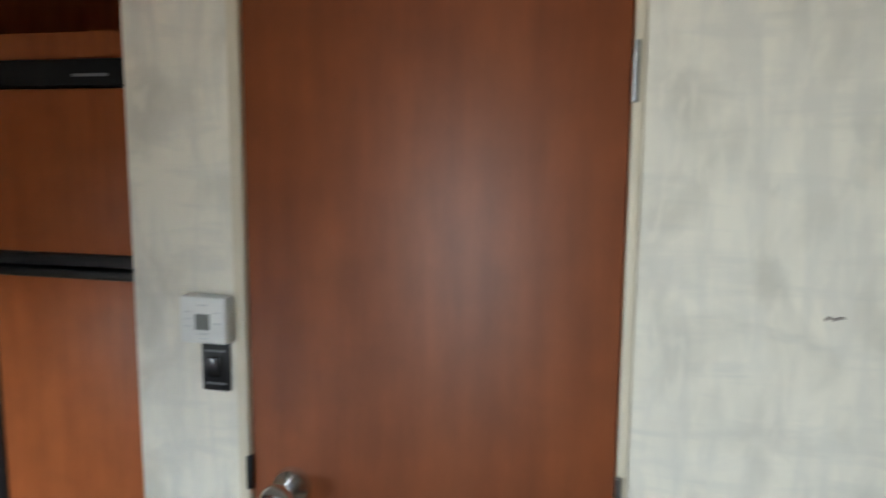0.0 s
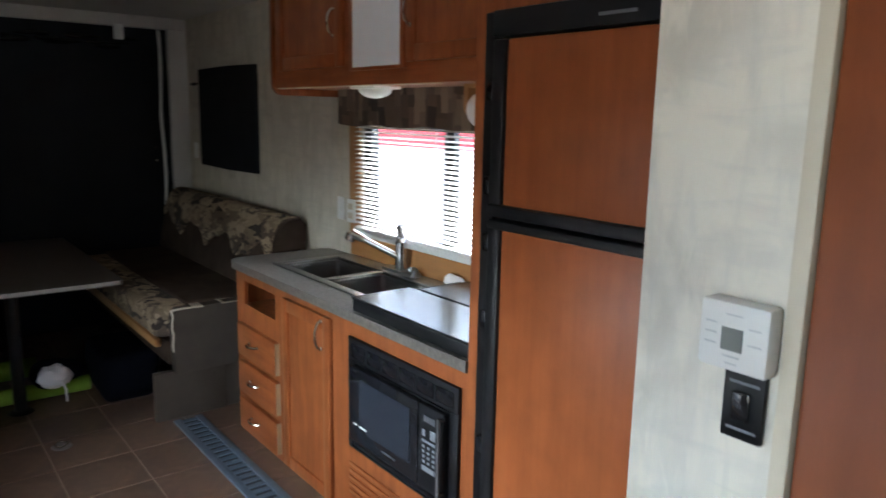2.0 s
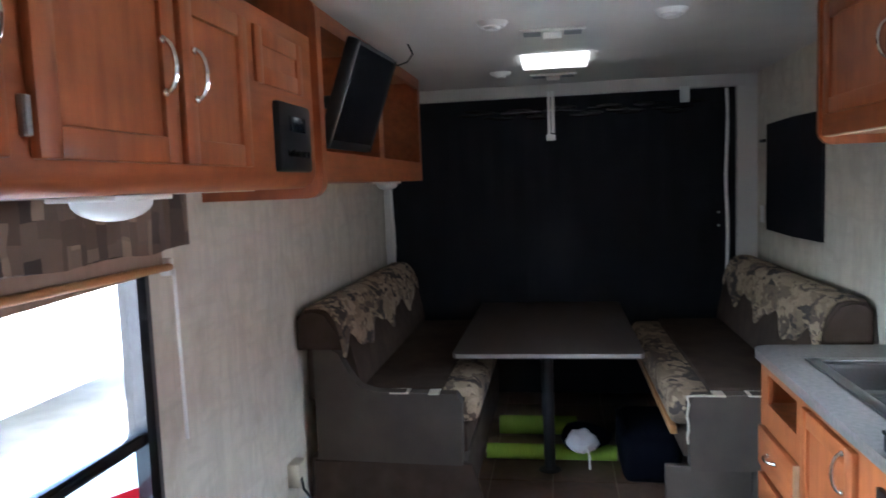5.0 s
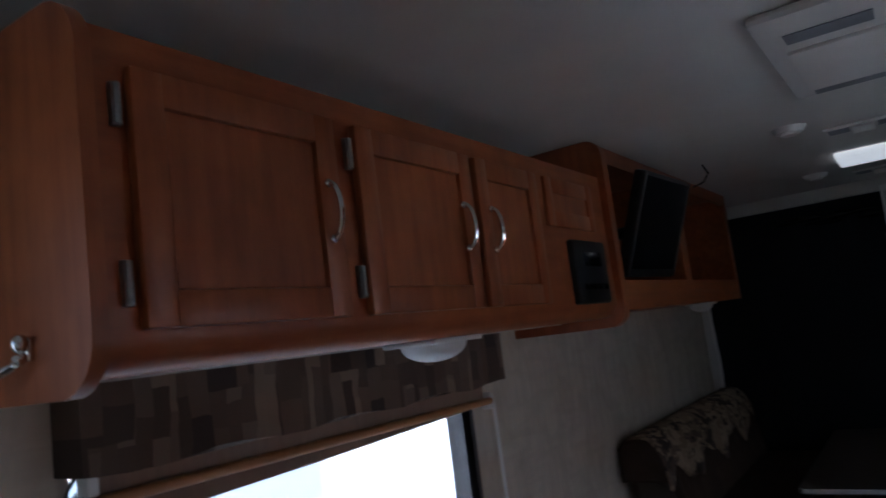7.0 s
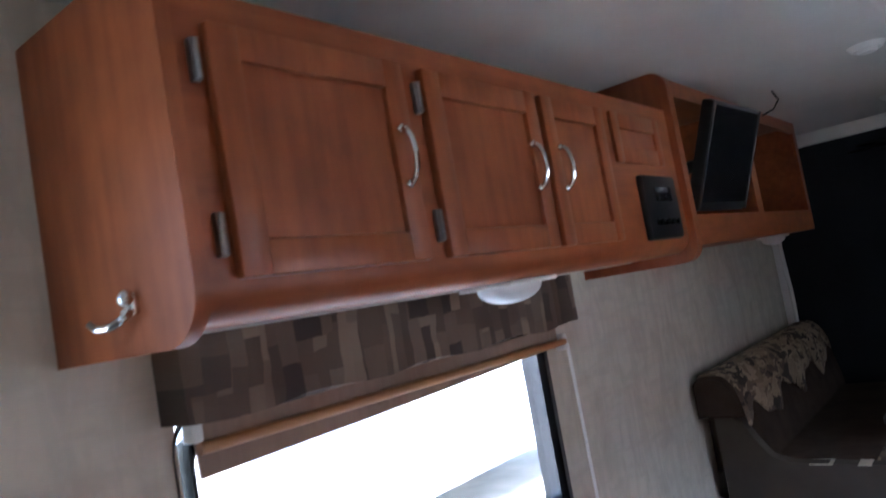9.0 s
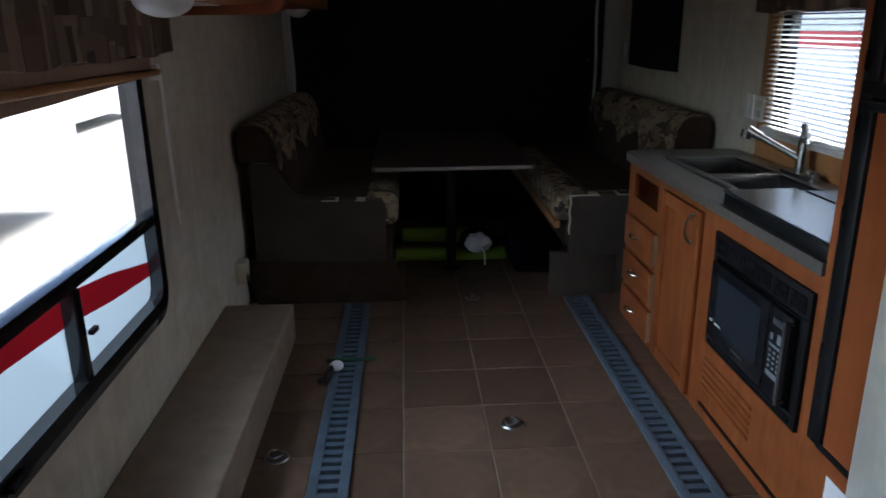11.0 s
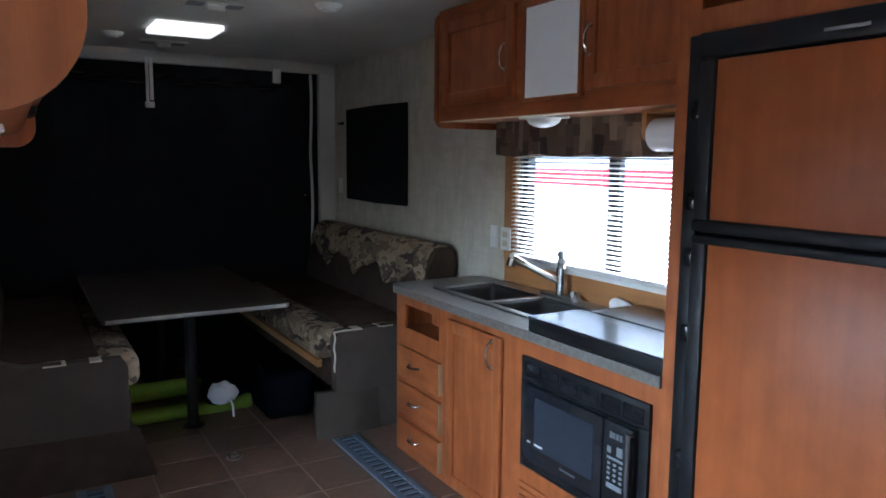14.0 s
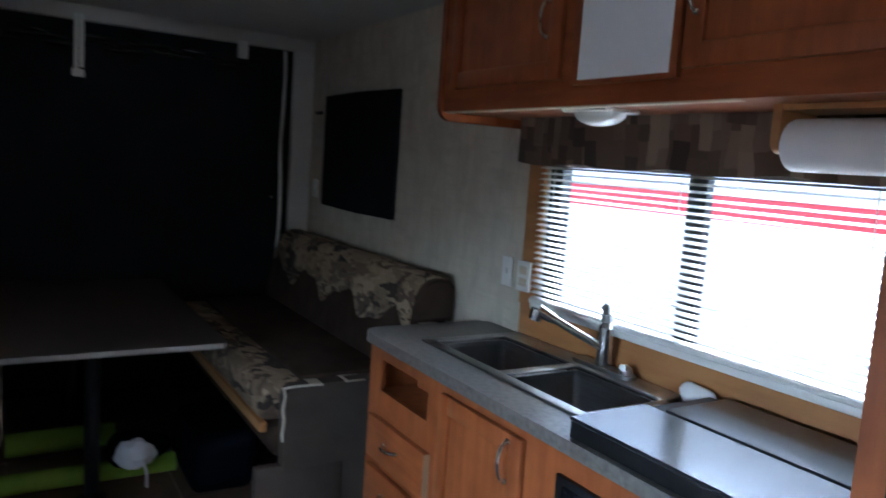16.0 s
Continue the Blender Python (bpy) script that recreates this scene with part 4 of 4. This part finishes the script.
k = Shape().rod((0.332, BATH + 0.002, 1.022), (0.332, BATH - 0.01, 1.022), 0.034, 0.03, 24).rod((0.332, BATH - 0.01, 1.022), (0.332, BATH - 0.04, 1.022), 0.012, n=14).ball((0.332, BATH - 0.058, 1.022), 0.029, 0.023, 0.029, 20)
under(door, k.ob("knob", M_CHROME), Shape().box(0.251, 0.262, BATH - 0.008, BATH + 0.003, 1.01, 1.07, 0.002).ob("strike", M_BLACK))

th = thing("thermostat", "white wall thermostat with a small grey display", "thermostat", base=(0.19, BATH, 1.3))
under(th, Shape().box(0.150, 0.2345, BATH - 0.03, BATH, 1.265, 1.345, 0.006).ob("case", M_WHITE), Shape().box(0.180, 0.205, BATH - 0.0318, BATH - 0.030, 1.290, 1.316).ob("display", M_LCD))
s = Shape()
for x, z, w in ((0.158, 1.318, 0.014), (0.158, 1.306, 0.014), (0.158, 1.294, 0.014), (0.21, 1.318, 0.014), (0.21, 1.300, 0.016), (0.182, 1.282, 0.02), (0.185, 1.274, 0.015), (0.182, 1.330, 0.02)):
    s.box(x + 0.001, x + 0.001 + w, BATH - 0.0308, BATH - 0.030, z, z + 0.0018)
under(th, s.ob("marking", M_MARK))
sw = thing("wall_switch", "black rocker switch plate on the wall", "switch", base=(0.2, BATH, 1.22))
under(sw, Shape().box(0.176, 0.226, BATH - 0.010, BATH, 1.18, 1.262, 0.003).ob("plate", M_BLACK), Shape().box(0.190, 0.212, BATH - 0.016, BATH - 0.010, 1.205, 1.24, 0.003).ob("rocker", M_GLOSS))
for z in (1.192, 1.248):
    under(sw, Shape().box(0.184, 0.22, BATH - 0.0112, BATH - 0.0102, z, z + 0.003).ob("marking", M_GREY))
e = thing("wall_scuff", "small torn spot in the wallpaper", "scuff", base=(1.12, BATH, 1.35))
under(e, Shape().tube([(1.128, BATH - 0.001, 1.357), (1.134, BATH - 0.001, 1.362), (1.140, BATH - 0.001, 1.358), (1.147, BATH - 0.001, 1.362), (1.153, BATH - 0.001, 1.361)], 0.002, 6).ob("tear", M_EDGE))

# ---- dinette ----


def sofa(name, side, label):
    """Bench along a side wall: base, end panel, seat and back cushions. side +1: left wall."""
    w = (lambda y: y) if side > 0 else (lambda y: RIGHT - y)
    e = thing(name, label, "sofa", "dinette sofas", base=(-3.8, w(0.4), 0))

    def bx(s, x0, x1, ya, yb, z0, z1, b=0.0, seg=2):
        y0, y1 = sorted((w(ya), w(yb)))
        return s.box(x0, x1, y0, y1, z0, z1, b, seg)

    under(e, bx(Shape(), -4.70, -2.93, 0.02, 0.78 if side > 0 else 0.5, 0.0, 0.25, 0.01).ob("base", M_SUEDEG))
    prof = [(0.07, 0.25), (0.757, 0.235), (0.765, 0.53), (0.74, 0.572), (0.36, 0.58), (0.285, 0.605), (0.23, 0.68), (0.19, 0.76), (0.15, 0.78), (0.07, 0.78)]
    under(e, Shape().outline([(w(y), z) for y, z in prof], "x", -2.965, -2.90).ob("end_panel", M_SUEDEG))
    under(e, bx(Shape(), -4.70, -2.965, 0.10, 0.78, 0.27, 0.40, 0.02).ob("seat_frame", M_SUEDE))
    s = bx(Shape(), -4.68, -3.0, 0.16, 0.83, 0.40, 0.56, 0.05, 4)
    under(e, s.ob("seat_cushion", M_CAMO))
    under(e, bx(Shape(), -4.66, -3.02, 0.22, 0.66, 0.545, 0.575, 0.014, 3).ob("seat_panel", M_SUEDE))
    near = -2.83 if side > 0 else -2.90
    prof = [(0.015, 0.52), (0.27, 0.52), (0.275, 0.60), (0.25, 0.72), (0.225, 0.84), (0.20, 0.92), (0.165, 0.97), (0.11, 0.985), (0.05, 0.975), (0.02, 0.94)]
    s = Shape().outline([(w(y), z) for y, z in prof], "x", -4.68, -2.968)
    under(e, s.ob("back_base", M_SUEDE))
    s = Shape().outline([(w(y), z) for y, z in [(0.02, 0.79), (0.238, 0.79)] + prof[4:]], "x", -4.67, near)
    bmesh.ops.bevel(s.bm, geom=[q for q in s.bm.edges if abs(q.verts[0].co.x - q.verts[1].co.x) < 0.01], offset=0.018, segments=3, affect="EDGES")
    under(e, s.ob("back_cushion", M_SUEDE))
    # patterned yoke over the top of the back, scalloped below
    s, cols, edge = Shape(), [], prof[2:]
    for k in range(61):
        x = -4.67 + (near - 0.01 + 4.67) * k / 60
        low = 0.765 + 0.05 * math.sin(k * 0.36 + 0.6) + 0.018 * math.sin(k * 0.83)
        line = [(0.262 - (low - 0.6) * 0.18, low)] + [p for p in edge if p[1] > low + 0.01 and p[0] > 0.1] + [(0.05, 0.975)]
        pts = []
        for j in range(9):
            f = j / 8 * (len(line) - 1)
            i = min(int(f), len(line) - 2)
            u = f - i
            y, z = (line[i][q] * (1 - u) + line[i + 1][q] * u for q in (0, 1))
            d = 0.007 + 0.002 * math.sin(k * 0.9 + j)
            pts.append(s.bm.verts.new((x, w(y + d), z + d * 0.6)))
        cols.append(pts)
    for p, q in zip(cols, cols[1:]):
        for j in range(8):
            s.bm.faces.new((p[j], q[j], q[j + 1], p[j + 1]))
    yoke = s.ob("yoke", M_CAMO)
    sol = yoke.modifiers.new("thick", "SOLIDIFY")
    sol.thickness, sol.offset = 0.008, 0.0
    under(e, yoke)
    for ya, yb, z in ((0.43, 0.52, 0.571), (0.61, 0.66, 0.569), (0.09, 0.165, 0.779)):
        under(e, bx(Shape(), -2.975, -2.895, ya, yb, z, z + 0.006, 0.002).ob("staple_tape", M_TRIM))
    if side < 0:
        under(e, bx(Shape(), -4.70, -2.99, 0.80, 0.83, 0.37, 0.41, 0.004).ob("front_rail", M_OAK))
        under(e, bx(Shape(), -2.96, -2.92, 0.5, 0.86, 0.0, 0.25, 0.004).ob("skirt", M_SUEDEG))
        torn = [(-2.897 + 0.003 * math.sin(k * 2.3), w(0.768 - 0.03 * max(0, k - 7) + 0.004 * math.sin(k * 1.9)), min(0.36 + 0.03 * k, 0.575) + 0.004 * math.sin(k * 3.1)) for k in range(13)]
        under(e, Shape().tube(torn, 0.005, 6).ob("torn_edge", M_TRIM))
    else:
        under(e, Shape().outline([(w(0.05), 0.0), (w(0.87), 0.0), (w(0.80), 0.24), (w(0.05), 0.24)], "x", -2.93, -2.905).ob("skirt", M_SUEDE))
    return e


sofa("dinette_sofa", 1, "brown suede sofa with patterned cushions along the wall")
sofa("dinette_sofa", -1, "brown suede sofa with patterned cushions along the kitchen wall")
tb = thing("dinette_table", "dark laminate table with a pale front edge on a pedestal", "table", base=(-3.9, 1.15, 0))
under(tb, Shape().outline(rounded(-4.66, -3.17, 0.685, 1.61, 0.03), "z", 0.668, 0.692).ob("top", M_TABLE))
under(tb, Shape().box(-3.171, -3.166, 0.705, 1.59, 0.672, 0.692, 0.002).ob("edge_band", M_EDGE))
under(tb, Shape().rod((-3.46, 1.145, 0.0), (-3.46, 1.145, 0.668), 0.03).rod((-3.46, 1.145, 0.0), (-3.46, 1.145, 0.012), 0.06, 0.04, 24).ob("pedestal", M_BLACK), Shape().rod((-4.35, 1.12, 0.0), (-4.35, 1.12, 0.668), 0.035).ob("pedestal", M_BLACK))
for k, (x, y0, y1, z, r) in enumerate(((-3.60, 0.80, 1.50, 0.042, 0.042), (-4.0, 0.84, 1.3, 0.055, 0.055))):
    e = thing("foam_mat", "rolled bright green foam mat on the floor", "mat", "rolled mats under the table", base=(x, 1.1, 0))
    sp = Shape().rod((x, y0, z), (x, y1, z), r, n=24)
    under(e, sp.ob("roll", M_GREEN))
s = Shape().ball((-3.57, 1.34, 0.145), 0.09, 0.13, 0.08, 18)
for v in s.bm.verts:
    v.co += Vector(noise.noise_vector(v.co * 9)) * 0.025
e = thing("cap", "black cap with a white crumpled lining on the mats", "cap", base=(-3.45, 1.3, 0.1))
under(e, s.ob("crown", M_NAVY))
s = Shape().ball((-3.485, 1.315, 0.148), 0.055, 0.084, 0.063, 32)
for v in s.bm.verts:
    v.co += Vector(noise.noise_vector(v.co * 16)) * 0.022 + Vector(noise.noise_vector(v.co * 45)) * 0.008
under(e, s.ob("lining", M_PAPER), Shape().tube([(-3.43, 1.34, 0.13), (-3.41, 1.35, 0.09), (-3.40, 1.35, 0.03)], 0.006).ob("cord", M_PAPER))
s = Shape().box(-3.75, -3.27, 1.50, 1.80, 0.0, 0.27, 0.07, 4)
for v in s.bm.verts:
    v.co += Vector(noise.noise_vector(v.co * 6)) * 0.02
    v.co.z = max(0.0, v.co.z)
e = thing("duffel_bag", "dark navy duffel bag under the sofa", "bag", base=(-3.5, 1.65, 0))
under(e, s.ob("body", M_NAVY), Shape().tube([(-3.4, 1.52, 0.25), (-3.42, 1.5, 0.30), (-3.5, 1.5, 0.31), (-3.56, 1.52, 0.25)], 0.012).ob("handle", M_NAVY))

# black cover over the side window
e = thing("window_cover", "black cloth cover fixed over the side window", "cover", base=(-4.0, RIGHT, 1.5))
s = Shape()
s.outline([(-4.49, 1.165), (-4.0, 1.158), (-3.54, 1.165), (-3.535, 1.5), (-3.54, 1.815), (-4.0, 1.822), (-4.49, 1.815)], "y", RIGHT - 0.016, RIGHT - 0.002)
under(e, s.ob("cloth", M_CLOTHBLK))
e = thing("wall_switch", "small white switch by the rear opening", "switch", base=(-4.62, RIGHT, 1.25))
under(e, Shape().box(-4.66, -4.59, RIGHT - 0.008, RIGHT, 1.2, 1.31, 0.002).ob("plate", M_WHITE), Shape().box(-4.632, -4.618, RIGHT - 0.014, RIGHT - 0.008, 1.245, 1.27, 0.002).ob("toggle", M_WHITE))
e = thing("wall_latch", "small dark latch on the wall", "latch", base=(-4.6, RIGHT, 1.7))
under(e, Shape().box(-4.66, -4.56, RIGHT - 0.014, RIGHT, 1.71, 1.73, 0.003).ob("plate", M_BLACK))

# ---- floor things ----


def track(y0, y1, x0, x1):
    e = thing("tie_down_track", "blue-grey slotted steel tie-down track on the floor", "track", "floor tracks", base=((x0 + x1) / 2, y0, 0))
    s = Shape().box(x0, x1, y0, y0 + 0.035, 0.0, 0.012, 0.003).box(x0, x1, y1 - 0.035, y1, 0.0, 0.012, 0.003)
    # The bed's dark colour stands in for shade down in the slots.
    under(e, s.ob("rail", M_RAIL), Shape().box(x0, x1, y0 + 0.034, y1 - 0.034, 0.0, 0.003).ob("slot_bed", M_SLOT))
    m = Shape().box(-0.012, 0.012, y0 + 0.033, y1 - 0.033, 0.003, 0.010, 0.002).mesh("rung", M_RAIL)
    for k in range(int((x1 - x0) / 0.05)):
        o = new("rung", m)
        o.matrix_world = pose(x0 + 0.03 + k * 0.05, 0, 0)
        under(e, o)
    return e


track(0.53, 0.668, -2.86, 0.3)
track(1.727, 1.872, -2.88, 0.0)
for x, y in ((-2.914, 1.23), (-1.585, 1.257), (-1.42, 0.40)):
    e = thing("floor_tie_ring", "recessed chrome tie-down ring in the floor", "ring", "floor tie-down rings", base=(x, y, 0))
    s = Shape().rod((x, y, 0.0), (x, y, 0.006), 0.045, 0.04, 24)
    q = Shape().tube([(x + 0.028 * math.cos(a * math.pi / 6), y + 0.028 * math.sin(a * math.pi / 6), 0.014 + 0.004 * math.sin(a)) for a in range(13)], 0.005, 6)
    under(e, s.ob("plate", M_STEEL), q.ob("ring", M_CHROME))
e = thing("wheel_box", "beige carpeted wheel box along the wall", "wheel box", base=(-1.5, 0.16, 0))
under(e, Shape().box(-2.44, 0.1, 0.0, 0.325, 0.0, 0.185, 0.012, 3).ob("body", M_CARPET))
e = thing("ratchet_strap", "green strap with a white buckle on the track", "strap", base=(-2.1, 0.58, 0.02))
under(e, Shape().box(-2.17, -2.145, 0.50, 0.72, 0.012, 0.017).ob("webbing", M_STRAP), Shape().ball((-2.07, 0.555, 0.03), 0.035, 0.03, 0.02, 12).ob("buckle", M_PAPER))
under(e, Shape().tube([(-2.06, 0.54, 0.03), (-2.0, 0.52, 0.03), (-1.95, 0.515, 0.03), (-1.93, 0.49, 0.025)], 0.012, 8).ob("hook", M_BLACK))
e = thing("wall_outlet_box", "grey outlet box on the wall by the sofa", "outlet", base=(-2.7, 0.0, 0.3))
under(e, Shape().box(-2.78, -2.68, 0.0, 0.055, 0.20, 0.31, 0.008).ob("box", M_TRIM))
e = thing("power_cord", "black cord from the outlet box to the floor", "cord", base=(-2.7, 0.05, 0.2))
under(e, Shape().tube([(-2.72, 0.05, 0.24), (-2.64, 0.09, 0.22), (-2.58, 0.15, 0.2), (-2.5, 0.22, 0.198), (-2.42, 0.32, 0.196)], 0.006, 6).ob("wire", M_BLACK))

# ---- ceiling things ----
e = thing("ceiling_light", "lit rectangular ceiling light with a cream diffuser", "ceiling light", base=(-3.6, 1.2, TOP))
under(e, Shape().box(-3.86, -3.53, 1.045, 1.395, TOP - 0.03, TOP, 0.008).ob("diffuser", M_LIGHT))
e = thing("ceiling_air_unit", "off-white air conditioner grille on the ceiling", "air conditioner", base=(-1.8, 1.35, TOP))
under(e, Shape().box(-2.2, -1.4, 1.07, 1.63, TOP - 0.03, TOP, 0.014).ob("housing", M_CEIL), Shape().box(-2.08, -1.66, 1.12, 1.58, TOP - 0.042, TOP - 0.029, 0.006).ob("filter_cover", M_CEIL))
for x in (-2.17, -1.6):
    for y in (1.13, 1.38):
        under(e, Shape().box(x, x + 0.075, y, y + 0.19, TOP - 0.0325, TOP - 0.029).ob("vent_slot", M_GREY))
for x, y in ((-2.72, 0.97), (-2.72, 1.67), (-4.1, 0.9)):
    e = thing("ceiling_speaker", "small round off-white ceiling fitting", "ceiling fitting", "round ceiling fittings", base=(x, y, TOP))
    under(e, Shape().rod((x, y, TOP), (x, y, TOP - 0.02), 0.065, 0.05, 24).rod((x, y, TOP - 0.02), (x, y, TOP - 0.03), 0.035, 0.03, 20).ob("cover", M_WHITE))
for x in (-2.96, -4.3):
    e = thing("bunk_bracket", "grey metal bracket fixed to the ceiling", "bracket", "ceiling brackets", base=(x, 1.21, TOP))
    under(e, Shape().box(x - 0.06, x + 0.06, 1.07, 1.35, TOP - 0.012, TOP, 0.004).box(x - 0.03, x + 0.03, 1.17, 1.25, TOP - 0.04, TOP - 0.012, 0.004).ob("plate", M_CEIL))
    for y in (1.085, 1.26):
        under(e, Shape().box(x - 0.045, x + 0.045, y, y + 0.075, TOP - 0.0145, TOP - 0.0115).ob("slot", M_GREY))

# ---- outside ----
tagged(Shape().box(-400, 400, -400, 400, -0.9, -0.7).ob("ground", M_GRAVEL, smooth=False), "pale gravel lot", "ground", kind="structure")


def neighbour(x0, x1, y0, y1, z0, z1, stripes, face, inset=0.05):
    e = thing("parked_trailer", "white parked trailer with red stripes", "trailer", "parked trailers", base=((x0 + x1) / 2, (y0 + y1) / 2, -0.7))
    under(e, Shape().box(x0, x1, y0, y1, z0, z1, 0.08, 3).ob("body", M_SKIN))
    for a, b in stripes:
        ya, yb = sorted((face, face + (0.01 if face > (y0 + y1) / 2 else -0.01)))
        under(e, Shape().outline([(x0 + 0.2, a), (x1 - 0.2, a + 0.1), (x1 - 0.2, b + 0.1), (x0 + 0.2, b)], "y", ya, yb).ob("stripe", M_RED))
    w = Shape()
    for k in (0.4, 0.5):
        w.rod((x0 + (x1 - x0) * k, y0 + 0.05, -0.37), (x0 + (x1 - x0) * k, y1 - inset, -0.37), 0.33, n=24)
    under(e, w.ob("wheel", M_BLACK), Shape().box(x0 + 0.3, x1 - 0.3, y0 + 0.3, y1 - inset - 0.25, -0.3, z0 + 0.05).ob("chassis", M_BLACK))


neighbour(-12.0, 3.0, 6.0, 8.4, -0.2, 2.9, ((1.10, 1.31),), 6.0)
neighbour(-8.2, -4.15, -5.4, -3.1, -0.2, 2.5, (), -3.1, inset=1.7)
neighbour(-19.0, -14.0, -8.3, -6.0, -0.45, 2.4, (), -6.0, inset=1.0)
jack = thing("trailer_jack", "pale metal tongue jack of the parked trailer", "jack", base=(-3.98, -3.3, -0.7))
under(jack, Shape().rod((-3.98, -3.3, -0.7), (-3.98, -3.3, 0.05), 0.035).rod((-3.98, -3.3, -0.7), (-3.98, -3.3, -0.66), 0.1).rod((-3.98, -3.3, -0.42), (-3.98, -3.3, -0.36), 0.06).ob("post", M_SKIN), Shape().box(-4.3, -3.8, -3.38, -3.22, -0.15, -0.05, 0.01).ob("beam", M_SKIN))

# ---- floor tiles ----
G = 0.315
tile = Shape().box(-G / 2 + 0.0035, G / 2 - 0.0035, -G / 2 + 0.0035, G / 2 - 0.0035, -0.006, 0.0, 0.001, 1).mesh("tile", M_TILE)
for i in range(-10, 13):
    for j in range(-3, 6):
        cx, cy = -1.735 + G * (i + 0.5), 0.845 + G * (j + 0.5)
        if REAR - 0.1 < cx < FRONT and LEFT - 0.1 < cy < RIGHT + 0.02:
            o = new("tile", tile)
            o.matrix_world = pose(cx, cy, 0)
            o.parent = floor
